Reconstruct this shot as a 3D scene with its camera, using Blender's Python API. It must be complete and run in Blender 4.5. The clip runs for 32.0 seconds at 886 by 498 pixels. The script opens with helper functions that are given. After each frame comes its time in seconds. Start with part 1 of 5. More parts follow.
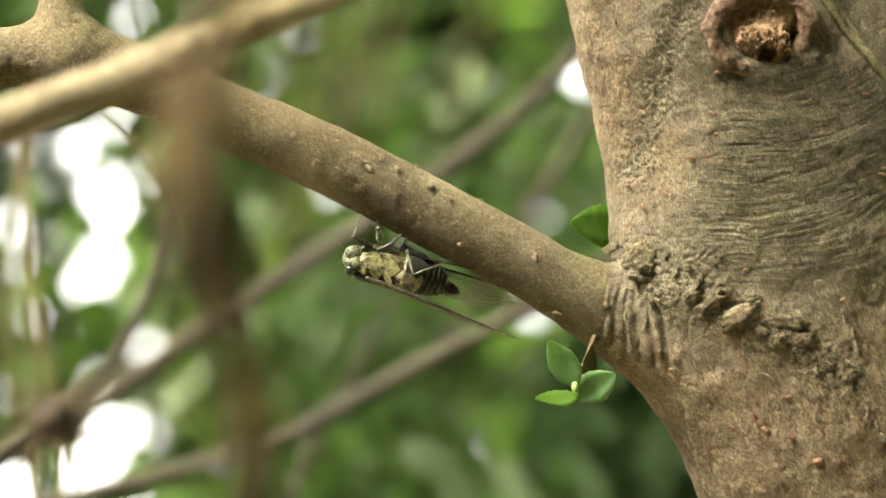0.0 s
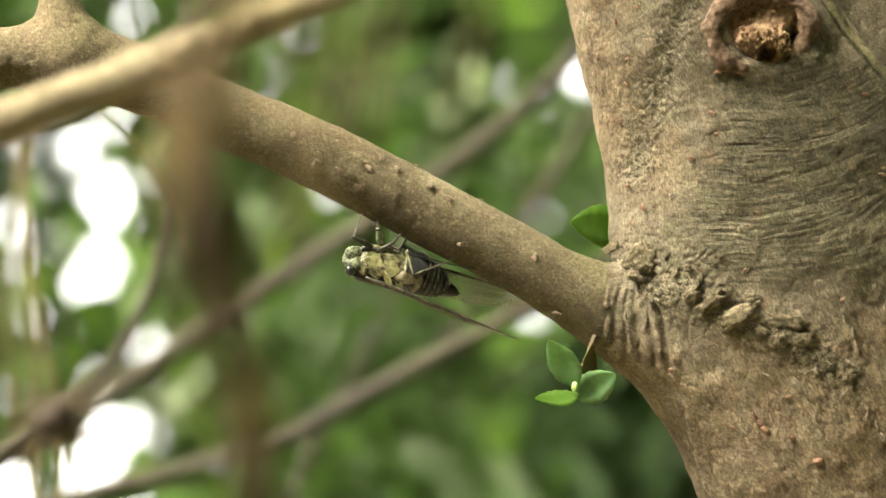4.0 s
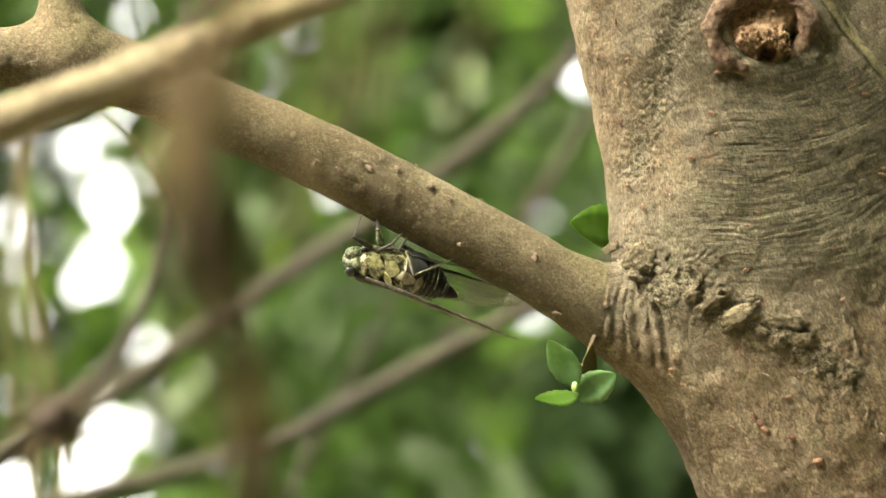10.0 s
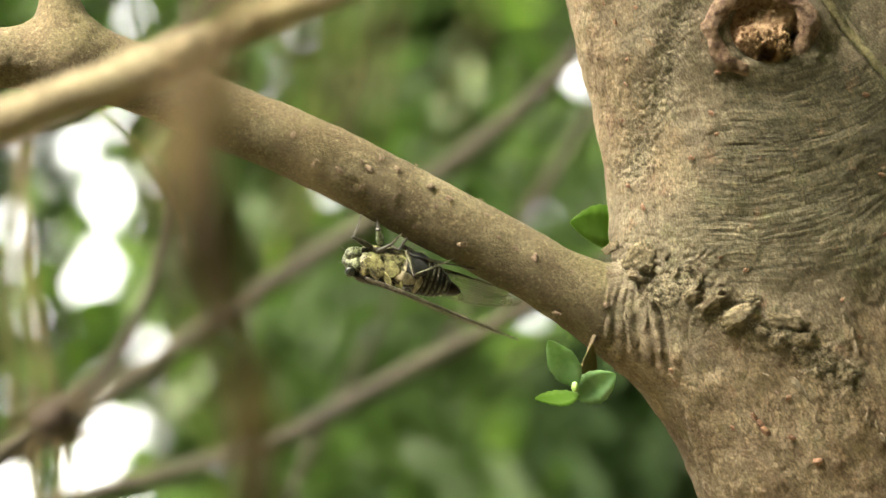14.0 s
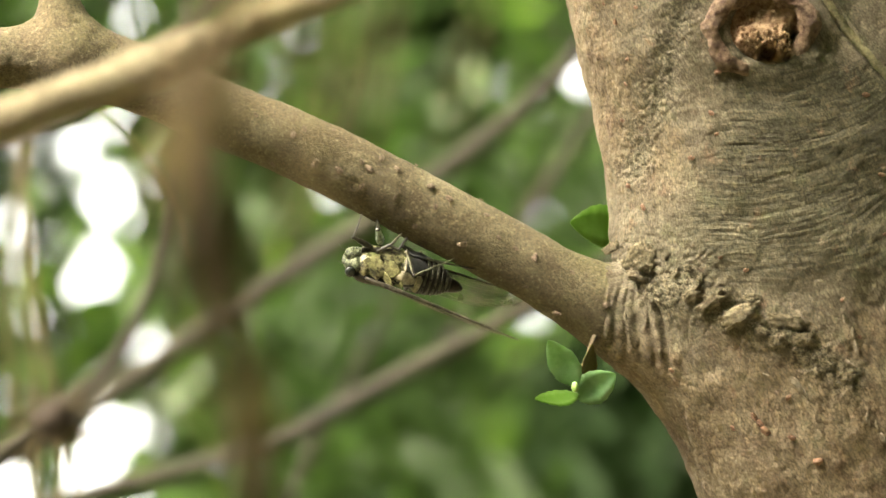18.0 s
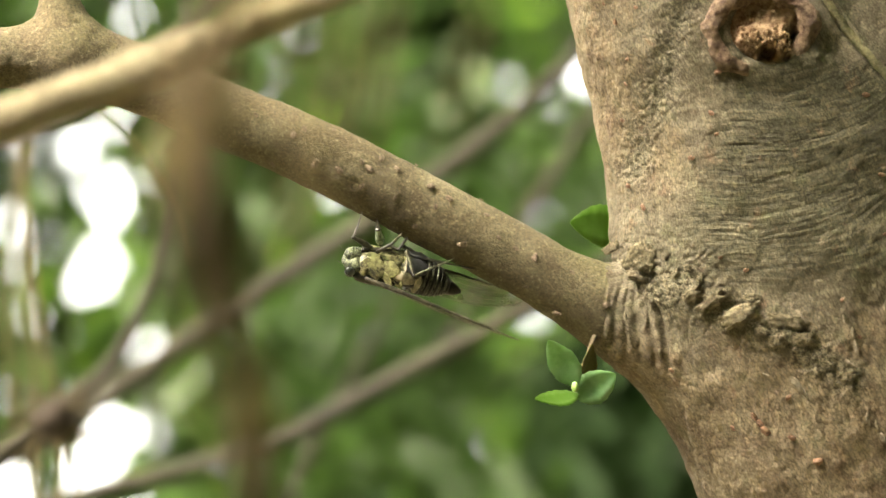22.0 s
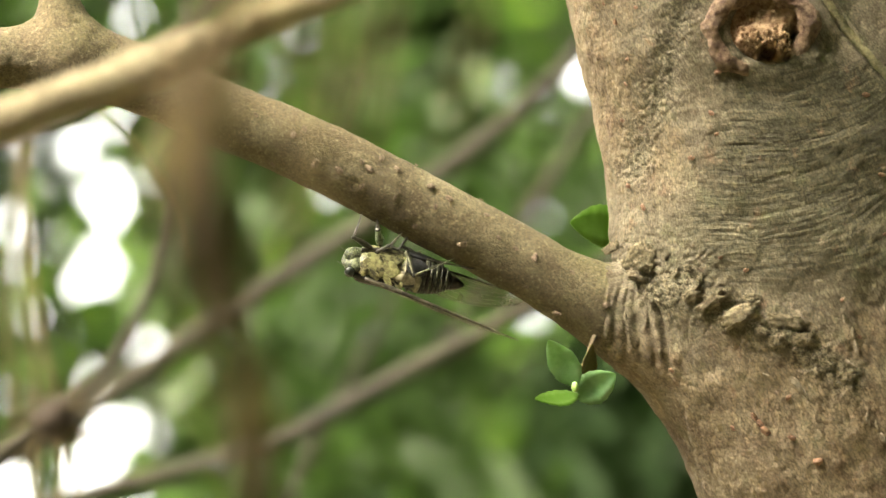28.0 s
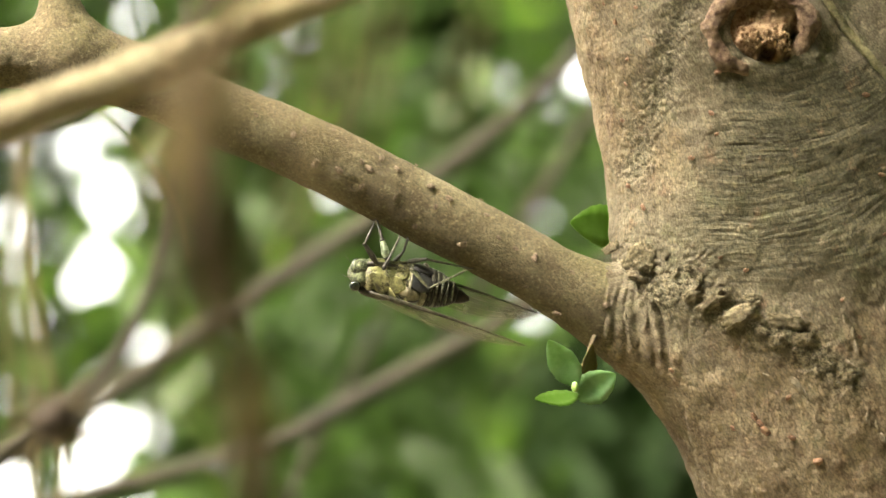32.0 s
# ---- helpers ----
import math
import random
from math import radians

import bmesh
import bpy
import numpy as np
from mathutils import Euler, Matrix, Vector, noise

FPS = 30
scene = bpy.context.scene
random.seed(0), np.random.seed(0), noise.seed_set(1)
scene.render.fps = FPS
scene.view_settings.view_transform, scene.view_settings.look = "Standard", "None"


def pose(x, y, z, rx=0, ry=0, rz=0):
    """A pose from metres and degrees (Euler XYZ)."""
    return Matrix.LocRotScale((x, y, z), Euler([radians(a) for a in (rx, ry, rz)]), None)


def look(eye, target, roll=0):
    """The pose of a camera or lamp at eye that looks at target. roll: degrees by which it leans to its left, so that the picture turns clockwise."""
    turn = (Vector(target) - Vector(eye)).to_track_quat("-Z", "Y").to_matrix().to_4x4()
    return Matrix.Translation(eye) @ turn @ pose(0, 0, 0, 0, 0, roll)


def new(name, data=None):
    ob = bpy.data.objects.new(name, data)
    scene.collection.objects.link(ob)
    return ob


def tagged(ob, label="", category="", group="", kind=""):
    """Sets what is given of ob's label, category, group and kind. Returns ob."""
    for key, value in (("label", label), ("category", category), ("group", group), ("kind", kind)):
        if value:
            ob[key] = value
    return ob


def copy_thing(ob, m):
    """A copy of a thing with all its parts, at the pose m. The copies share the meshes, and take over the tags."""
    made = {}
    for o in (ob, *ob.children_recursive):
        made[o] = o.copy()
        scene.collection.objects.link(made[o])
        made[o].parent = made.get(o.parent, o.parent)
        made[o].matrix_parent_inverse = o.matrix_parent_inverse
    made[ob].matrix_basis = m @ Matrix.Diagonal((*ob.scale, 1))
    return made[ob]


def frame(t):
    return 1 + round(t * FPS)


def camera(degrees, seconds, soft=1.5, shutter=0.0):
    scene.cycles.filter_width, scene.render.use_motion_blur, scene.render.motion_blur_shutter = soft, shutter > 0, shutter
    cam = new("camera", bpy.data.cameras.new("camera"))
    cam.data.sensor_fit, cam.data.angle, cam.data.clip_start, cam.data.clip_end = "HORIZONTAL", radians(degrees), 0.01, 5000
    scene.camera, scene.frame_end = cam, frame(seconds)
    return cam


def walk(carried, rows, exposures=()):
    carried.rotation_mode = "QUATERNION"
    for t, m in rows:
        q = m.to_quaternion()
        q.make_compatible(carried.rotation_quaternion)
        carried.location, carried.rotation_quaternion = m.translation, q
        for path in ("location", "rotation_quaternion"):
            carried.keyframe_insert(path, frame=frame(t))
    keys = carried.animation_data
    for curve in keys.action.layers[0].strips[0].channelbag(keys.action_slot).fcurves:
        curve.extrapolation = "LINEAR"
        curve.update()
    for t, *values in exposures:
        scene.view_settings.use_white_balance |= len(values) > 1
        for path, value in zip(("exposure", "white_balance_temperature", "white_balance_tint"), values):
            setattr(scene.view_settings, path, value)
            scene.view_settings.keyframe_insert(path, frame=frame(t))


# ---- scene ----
# Metres. The limb, the trunk beside it and the insect lie about the point LIMB, two metres ahead of the eye, which looks
# up at 12 degrees. spot() takes centimetres across, up and ahead from LIMB, along and square to that line of sight.
TILT = 12.0
HEIGHT = 1.95
LIMB = Matrix.Translation((0, 0, HEIGHT)) @ Matrix.Rotation(radians(TILT), 4, "X")
LIMB_NP = np.array(LIMB)


def spot(across, up, ahead):
    return LIMB @ Vector((across / 100, ahead / 100, up / 100))


def far(across, up, away):
    """The same across and up seen from the eye, but at 'away' metres instead of two."""
    k = away / 2.0
    return LIMB @ Vector((across * k / 100, away - 2.0, up * k / 100))


# ---- camera ----
cam = camera(8.578, 32.0, soft=1.5)
cam.data.dof.use_dof = True
cam.data.dof.focus_distance = 1.985
cam.data.dof.aperture_fstop = 12.6
EYE = LIMB @ Matrix.Translation((0, -2.0, 0)) @ Matrix.Rotation(radians(90), 4, "X")
walk(cam, [(0.0, EYE), (32.0, EYE)], [(0.0, 4.04, 7900, 8), (32.0, 4.09, 7900, 8)])

# ---- light ----
SUN_UP, SUN_TURN = 54.0, 228.0
world = bpy.data.worlds.new("sky")
scene.world = world
world.use_nodes = True
sky = world.node_tree.nodes.new("ShaderNodeTexSky")
sky.sky_type, sky.sun_disc = "NISHITA", False
sky.sun_elevation, sky.sun_rotation = radians(SUN_UP), radians(SUN_TURN)
sky.dust_density, sky.air_density, sky.ozone_density = 6.0, 1.0, 1.0
back = world.node_tree.nodes["Background"]
back.inputs["Strength"].default_value = 0.15
haze = world.node_tree.nodes.new("ShaderNodeHueSaturation")
haze.inputs["Saturation"].default_value = 0.35
world.node_tree.links.new(sky.outputs["Color"], haze.inputs["Color"])
world.node_tree.links.new(haze.outputs["Color"], back.inputs["Color"])
sun_data = bpy.data.lights.new("sun", "SUN")
sun_data.energy, sun_data.angle, sun_data.color = 0.42, radians(24), (1.0, 0.96, 0.88)
sun = new("sun", sun_data)
sun_way = Vector((math.sin(radians(SUN_TURN)) * math.cos(radians(SUN_UP)), math.cos(radians(SUN_TURN)) * math.cos(radians(SUN_UP)), math.sin(radians(SUN_UP))))
sun.matrix_world = look(sun_way * 30, (0, 0, 0))


# ---- materials ----
def material(name, rough=0.7, metal=0.0):
    m = bpy.data.materials.new(name)
    m.use_nodes = True
    b = m.node_tree.nodes["Principled BSDF"]
    b.inputs["Roughness"].default_value, b.inputs["Metallic"].default_value = rough, metal
    return m, m.node_tree.nodes, m.node_tree.links, b


def mapped(nodes, links, scale=(1, 1, 1), attribute=""):
    if attribute:
        c = nodes.new("ShaderNodeAttribute")
        c.attribute_name = attribute
        out = c.outputs["Vector"]
    else:
        out = nodes.new("ShaderNodeTexCoord").outputs["Object"]
    mp = nodes.new("ShaderNodeMapping")
    mp.inputs["Scale"].default_value = scale
    links.new(out, mp.inputs["Vector"])
    return mp.outputs["Vector"]


def grain(nodes, links, vector, scale, detail=6.0, rough=0.6):
    n = nodes.new("ShaderNodeTexNoise")
    n.inputs["Scale"].default_value, n.inputs["Detail"].default_value, n.inputs["Roughness"].default_value = scale, detail, rough
    links.new(vector, n.inputs["Vector"])
    return n.outputs["Fac"]


def ramp(nodes, links, fac, stops):
    r = nodes.new("ShaderNodeValToRGB")
    e = r.color_ramp.elements
    while len(e) < len(stops):
        e.new(0.5)
    for i, (p, c) in enumerate(stops):
        e[i].position, e[i].color = p, (*c, 1)
    links.new(fac, r.inputs["Fac"])
    return r.outputs["Color"]


def mix(nodes, links, fac, a, b, mode="MIX"):
    m = nodes.new("ShaderNodeMix")
    m.data_type, m.blend_type = "RGBA", mode
    for value, sock in ((fac, m.inputs[0]), (a, m.inputs[6]), (b, m.inputs[7])):
        if isinstance(value, (int, float)):
            sock.default_value = value
        elif isinstance(value, tuple):
            sock.default_value = (*value, 1)
        else:
            links.new(value, sock)
    return m.outputs[2]


def bumped(nodes, links, b, height, strength, distance):
    n = nodes.new("ShaderNodeBump")
    n.inputs["Strength"].default_value, n.inputs["Distance"].default_value = strength, distance
    links.new(height, n.inputs["Height"])
    links.new(n.outputs["Normal"], b.inputs["Normal"])


def band(nodes, links, fac, low, high):
    n = nodes.new("ShaderNodeMapRange")
    n.inputs["From Min"].default_value, n.inputs["From Max"].default_value = low, high
    links.new(fac, n.inputs["Value"])
    return n.outputs["Result"]


def crackle(nodes, links, scale):
    """Small bark cells in the stem's own measure: how near a crack, and each cell's chance."""
    v = mapped(nodes, links, scale, "stem")
    warp = nodes.new("ShaderNodeTexNoise")
    warp.inputs["Scale"].default_value, warp.inputs["Detail"].default_value = 0.9, 3.0
    links.new(v, warp.inputs["Vector"])
    add = nodes.new("ShaderNodeVectorMath")
    add.operation = "MULTIPLY_ADD"
    add.inputs[1].default_value = (1.1, 1.1, 0.0)
    links.new(warp.outputs["Color"], add.inputs[0])
    links.new(v, add.inputs[2])
    out = []
    for feature, name in (("DISTANCE_TO_EDGE", "Distance"), ("F1", "Color")):
        t = nodes.new("ShaderNodeTexVoronoi")
        t.voronoi_dimensions, t.feature = "2D", feature
        t.inputs["Scale"].default_value = 1.0
        links.new(add.outputs[0], t.inputs["Vector"])
        out.append(t.outputs[name])
    return out


def bark(name, dark, mid, light, moss, pink, wrinkle, fine=1.0, strong=0.75):
    """Bark whose grain follows the stem: its 'stem' attribute holds metres around, along and out."""
    m, nodes, links, b = material(name, 0.85)
    free = mapped(nodes, links)
    along = mapped(nodes, links, (1.0, 0.55, 1.0), "stem")
    rings = mapped(nodes, links, (0.22, 1.0, 0.22), "stem")
    blotch = grain(nodes, links, free, 45 * fine, 5, 0.6)
    speck = grain(nodes, links, free, 640 * fine, 6, 0.72)
    fibre = grain(nodes, links, along, 1300 * fine, 5, 0.68)
    ring = grain(nodes, links, rings, 520 * fine, 4, 0.6)
    tint = grain(nodes, links, free, 22 * fine, 3, 0.5)
    col = ramp(nodes, links, blotch, [(0.36, dark), (0.5, mid), (0.64, light)])
    col = mix(nodes, links, band(nodes, links, tint, 0.48, 0.68), col, moss)
    warm = grain(nodes, links, free, 31 * fine, 4, 0.6)
    col = mix(nodes, links, band(nodes, links, warm, 0.52, 0.72), col, pink)
    fleck = grain(nodes, links, free, 420 * fine, 5, 0.7)
    col = mix(nodes, links, band(nodes, links, fleck, 0.56, 0.66), col, tuple(min(1.0, 1.35 * x) for x in light))
    col = mix(nodes, links, strong, col, ramp(nodes, links, speck, [(0.34, (0.22, 0.21, 0.2)), (0.48, (0.85, 0.85, 0.85)), (0.64, (1.55, 1.5, 1.4))]), "MULTIPLY")
    col = mix(nodes, links, 0.5, col, ramp(nodes, links, fibre, [(0.36, (0.4, 0.38, 0.35)), (0.52, (1, 1, 1)), (0.66, (1.4, 1.35, 1.25))]), "MULTIPLY")
    links.new(col, b.inputs["Base Color"])
    h = nodes.new("ShaderNodeMath")
    h.operation = "MULTIPLY_ADD"
    h.inputs[1].default_value = wrinkle
    links.new(ring, h.inputs[0])
    h2 = nodes.new("ShaderNodeMath")
    h2.operation = "MULTIPLY_ADD"
    h2.inputs[1].default_value = 0.7
    links.new(speck, h2.inputs[0])
    links.new(fibre, h2.inputs[2])
    links.new(h2.outputs[0], h.inputs[2])
    bumped(nodes, links, b, h.outputs[0], 1.0, 0.0011)
    return m


def trunk_bark():
    """Trunk bark: short upright fibres everywhere, wrinkles across them, grey cork and warm smooth bark by the 'zone' attribute."""
    m, nodes, links, b = material("trunk_bark", 0.82)
    b.inputs["Specular IOR Level"].default_value = 0.3
    free = mapped(nodes, links)
    zone = nodes.new("ShaderNodeAttribute")
    zone.attribute_name = "zone"
    parts = nodes.new("ShaderNodeSeparateXYZ")
    links.new(zone.outputs["Vector"], parts.inputs[0])
    wrinkled, cork, warm = parts.outputs[0], parts.outputs[1], parts.outputs[2]
    fibre = grain(nodes, links, mapped(nodes, links, (1.0, 0.45, 1.0), "stem"), 1500, 5, 0.7)
    hair = grain(nodes, links, mapped(nodes, links, (1.0, 0.28, 1.0), "stem"), 2300, 3, 0.6)
    ring = grain(nodes, links, mapped(nodes, links, (0.10, 1.0, 0.12), "stem"), 640, 3, 0.6)
    fine_ring = grain(nodes, links, mapped(nodes, links, (0.16, 1.0, 0.2), "stem"), 1500, 3, 0.6)
    speck = grain(nodes, links, free, 1250, 6, 0.72)
    blotch = grain(nodes, links, free, 52, 5, 0.62)
    moss = grain(nodes, links, free, 88, 5, 0.65)
    col = ramp(nodes, links, blotch, [(0.34, (0.124, 0.107, 0.074)), (0.5, (0.160, 0.141, 0.100)), (0.66, (0.206, 0.183, 0.136))])
    col = mix(nodes, links, warm, col, ramp(nodes, links, moss, [(0.36, (0.167, 0.125, 0.083)), (0.52, (0.222, 0.182, 0.122)), (0.68, (0.272, 0.222, 0.153))]))
    dull = nodes.new("ShaderNodeMath")
    dull.operation = "MULTIPLY"
    dull.inputs[1].default_value = 0.85
    links.new(wrinkled, dull.inputs[0])
    col = mix(nodes, links, dull.outputs[0], col, ramp(nodes, links, blotch, [(0.36, (0.060, 0.058, 0.035)), (0.52, (0.084, 0.080, 0.050)), (0.68, (0.110, 0.105, 0.069))]))
    col = mix(nodes, links, cork, col, ramp(nodes, links, speck, [(0.36, (0.104, 0.096, 0.067)), (0.5, (0.180, 0.165, 0.116)), (0.64, (0.302, 0.279, 0.201))]))
    col = mix(nodes, links, band(nodes, links, moss, 0.56, 0.78), col, (0.112, 0.121, 0.068))
    red = grain(nodes, links, free, 130, 5, 0.6)
    col = mix(nodes, links, band(nodes, links, red, 0.60, 0.80), col, (0.223, 0.144, 0.096))
    col = mix(nodes, links, 0.5, col, ramp(nodes, links, fibre, [(0.38, (0.5, 0.48, 0.45)), (0.5, (0.98, 0.98, 0.98)), (0.62, (1.55, 1.5, 1.4))]), "MULTIPLY")
    col = mix(nodes, links, 0.18, col, ramp(nodes, links, hair, [(0.36, (0.6, 0.58, 0.55)), (0.5, (1, 1, 1)), (0.66, (1.35, 1.32, 1.25))]), "MULTIPLY")
    col = mix(nodes, links, 0.3, col, ramp(nodes, links, speck, [(0.36, (0.5, 0.48, 0.45)), (0.5, (1, 1, 1)), (0.66, (1.3, 1.28, 1.22))]), "MULTIPLY")
    edge, cell = crackle(nodes, links, (860.0, 380.0, 0.0))
    edge2, cell2 = crackle(nodes, links, (520.0, 820.0, 0.0))
    # Crack edges get crevice shade in the colour, besides each cell's own tone.
    for e, c, share in ((edge, cell, 0.55), (edge2, cell2, 0.34)):
        col = mix(nodes, links, share, col, ramp(nodes, links, e, [(0.0, (0.45, 0.43, 0.40)), (0.13, (1, 1, 1)), (0.5, (1.08, 1.07, 1.05))]), "MULTIPLY")
        col = mix(nodes, links, share, col, ramp(nodes, links, c, [(0.0, (0.72, 0.71, 0.69)), (0.6, (1.0, 1.0, 0.99)), (0.85, (1.25, 1.23, 1.18)), (1.0, (1.7, 1.66, 1.55))]), "MULTIPLY")
    crack = band(nodes, links, edge, 0.0, 0.16)
    crack2 = band(nodes, links, edge2, 0.0, 0.16)
    # Shade of the wrinkle grooves is multiplied into the colour, along with their bump.
    groove_shade = ramp(nodes, links, ring, [(0.36, (0.5, 0.48, 0.45)), (0.48, (1, 1, 1)), (0.64, (1.2, 1.18, 1.12))])
    col = mix(nodes, links, wrinkled, col, mix(nodes, links, 0.6, col, groove_shade, "MULTIPLY"))
    links.new(col, b.inputs["Base Color"])
    total = None
    for value, by, gain in ((crack, None, 0.10), (crack2, None, 0.06), (fibre, None, 0.55), (hair, None, 0.3), (speck, None, 0.4), (speck, cork, 0.8), (ring, wrinkled, 0.9), (fine_ring, wrinkled, 0.5)):
        n = nodes.new("ShaderNodeMath")
        n.operation = "MULTIPLY"
        n.inputs[1].default_value = gain
        links.new(value, n.inputs[0])
        if by:
            n2 = nodes.new("ShaderNodeMath")
            n2.operation = "MULTIPLY"
            links.new(n.outputs[0], n2.inputs[0])
            links.new(by, n2.inputs[1])
            n = n2
        if total:
            add = nodes.new("ShaderNodeMath")
            links.new(total, add.inputs[0])
            links.new(n.outputs[0], add.inputs[1])
            total = add.outputs[0]
        else:
            total = n.outputs[0]
    bumped(nodes, links, b, total, 0.9, 0.0006)
    return m


TRUNK_BARK = trunk_bark()
BARK = bark("rough_bark", (0.14, 0.122, 0.085), (0.225, 0.205, 0.145), (0.36, 0.33, 0.25), (0.18, 0.18, 0.105), (0.325, 0.255, 0.19), 0.9, 1.0, 0.75)
BRANCH_BARK = bark("branch_bark", (0.123, 0.101, 0.054), (0.151, 0.126, 0.068), (0.201, 0.177, 0.103), (0.144, 0.130, 0.058), (0.166, 0.129, 0.071), 0.25, 1.3, 0.52)
TWIG_BARK = bark("pale_twig_bark", (0.217, 0.184, 0.112), (0.346, 0.303, 0.194), (0.489, 0.441, 0.297), (0.407, 0.348, 0.157), (0.462, 0.348, 0.190), 0.3)
STEM_BARK = bark("brown_stem_bark", (0.052, 0.034, 0.009), (0.085, 0.058, 0.015), (0.121, 0.084, 0.024), (0.084, 0.063, 0.015), (0.101, 0.064, 0.019), 0.3)
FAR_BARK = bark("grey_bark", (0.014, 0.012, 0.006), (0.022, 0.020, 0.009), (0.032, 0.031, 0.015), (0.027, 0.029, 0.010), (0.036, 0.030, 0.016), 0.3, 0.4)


def plain(name, a, b_col, scale, rough, bump=0.3, distance=0.0003, low=0.38, high=0.62):
    m, nodes, links, b = material(name, rough)
    v = mapped(nodes, links)
    n = grain(nodes, links, v, scale, 6, 0.65)
    links.new(ramp(nodes, links, n, [(low, a), (high, b_col)]), b.inputs["Base Color"])
    bumped(nodes, links, b, grain(nodes, links, v, scale * 2.2, 5, 0.7), bump, distance)
    return m


LENTICEL = plain("orange_lenticel", (0.10, 0.06, 0.037), (0.27, 0.15, 0.088), 900, 0.85, 0.8, 0.0006)
ROT_WOOD = plain("broken_wood", (0.147, 0.082, 0.040), (0.431, 0.307, 0.197), 300, 0.9, 0.8, 0.001)
CRUMB_WOOD = plain("pale_crumbs", (0.17, 0.10, 0.052), (0.36, 0.25, 0.15), 500, 0.95, 0.3, 0.0003)
CORK = plain("grey_cork", (0.084, 0.071, 0.041), (0.267, 0.228, 0.143), 700, 0.95, 0.9, 0.0011)


def leafy(name, a, b_col, through_col, share, rough=0.45, scale=40, gloss=0.4):
    """Leaf blades: a glossy top and light that comes through them."""
    m, nodes, links, b = material(name, rough)
    b.inputs["Specular IOR Level"].default_value = gloss
    info = nodes.new("ShaderNodeNewGeometry")
    v = mapped(nodes, links)
    n = grain(nodes, links, v, scale, 4, 0.6)
    col = ramp(nodes, links, n, [(0.3, a), (0.7, b_col)])
    col = mix(nodes, links, 0.55, col, ramp(nodes, links, info.outputs["Random Per Island"], [(0.0, (0.45, 0.5, 0.45)), (0.6, (1, 1, 1)), (1.0, (1.25, 1.2, 0.85))]), "MULTIPLY")
    links.new(col, b.inputs["Base Color"])
    t = nodes.new("ShaderNodeBsdfTranslucent")
    links.new(mix(nodes, links, 0.3, through_col, col), t.inputs["Color"])
    ms = nodes.new("ShaderNodeMixShader")
    ms.inputs[0].default_value = share
    links.new(b.outputs[0], ms.inputs[1])
    links.new(t.outputs[0], ms.inputs[2])
    links.new(ms.outputs[0], nodes["Material Output"].inputs["Surface"])
    return m


FAR_LEAF = leafy("woodland_leaf", (0.019, 0.040, 0.010), (0.044, 0.088, 0.021), (0.082, 0.178, 0.032), 0.36, 0.46, 40, 0.22)
# Near-black leaf colour that stands in for shade low in the wood.
DARKENING_LEAF = leafy("darkening_leaf", (0.010, 0.022, 0.008), (0.022, 0.046, 0.014), (0.025, 0.057, 0.015), 0.2, 0.6, 40, 0.08)
CROWN_LEAF = leafy("crown_leaf", (0.035, 0.08, 0.016), (0.08, 0.15, 0.03), (0.2, 0.38, 0.06), 0.45, 0.4)
GREEN_LEAF = leafy("sprout_leaf", (0.067, 0.155, 0.022), (0.104, 0.222, 0.037), (0.192, 0.370, 0.030), 0.5, 0.4, 300)

WART = plain("brown_wart", (0.108, 0.083, 0.053), (0.243, 0.184, 0.124), 900, 0.85, 0.8, 0.0006)
LIP = plain("reddish_rim", (0.120, 0.071, 0.048), (0.351, 0.248, 0.163), 420, 0.85, 1.0, 0.0022)
SPRAY_LEAF = leafy("spray_leaf", (0.040, 0.088, 0.014), (0.080, 0.160, 0.028), (0.160, 0.304, 0.040), 0.45, 0.4)
DRY_LEAF = leafy("dry_leaf", (0.055, 0.048, 0.018), (0.095, 0.084, 0.032), (0.11, 0.10, 0.03), 0.3, 0.7)
SEED_BROWN = plain("seed_brown", (0.03, 0.023, 0.016), (0.075, 0.056, 0.04), 500, 0.9)
MOSS_SEAM = plain("mossy_bark", (0.09, 0.085, 0.042), (0.25, 0.23, 0.12), 420, 0.95, 1.0, 0.0015)
PEEL = plain("peeling_bark", (0.13, 0.108, 0.072), (0.30, 0.26, 0.185), 500, 0.85, 0.8, 0.0008)
HANGING = plain("withered_stem", (0.085, 0.066, 0.026), (0.18, 0.145, 0.06), 400, 0.85)
WITHERED = leafy("withered_leaf", (0.07, 0.085, 0.025), (0.17, 0.135, 0.05), (0.2, 0.2, 0.05), 0.3, 0.7, 350)
BUD = plain("green_bud", (0.25, 0.42, 0.10), (0.36, 0.55, 0.18), 500, 0.5)
PALE_LEAF = leafy("pale_leaf", (0.151, 0.323, 0.140), (0.270, 0.463, 0.246), (0.423, 0.702, 0.176), 0.3, 0.5, 300)


# ---- mesh tools ----
def part(name, mesh, mat, parent, label=""):
    """Links a mesh, whose points are in the world, as one object under a thing or a part."""
    if isinstance(mesh, bmesh.types.BMesh):
        me = bpy.data.meshes.new(name)
        mesh.to_mesh(me)
        mesh.free()
        mesh = me
    ob = new(name, mesh)
    if mat and not mesh.materials:
        mesh.materials.append(mat)
    for p in mesh.polygons:
        p.use_smooth = True
    if parent:
        ob.parent = parent
        ob.matrix_parent_inverse = rest[parent.name].inverted()
    rest[ob.name] = Matrix.Identity(4)
    if label:
        tagged(ob, label)
    return ob


rest = {}


def thing(name, place, label, category, group="", kind=""):
    ob = new(name)
    m = place if isinstance(place, Matrix) else Matrix.Translation(place)
    ob.matrix_basis = m
    ob.empty_display_size = 0.02
    rest[ob.name] = m
    return tagged(ob, label, category, group, kind)


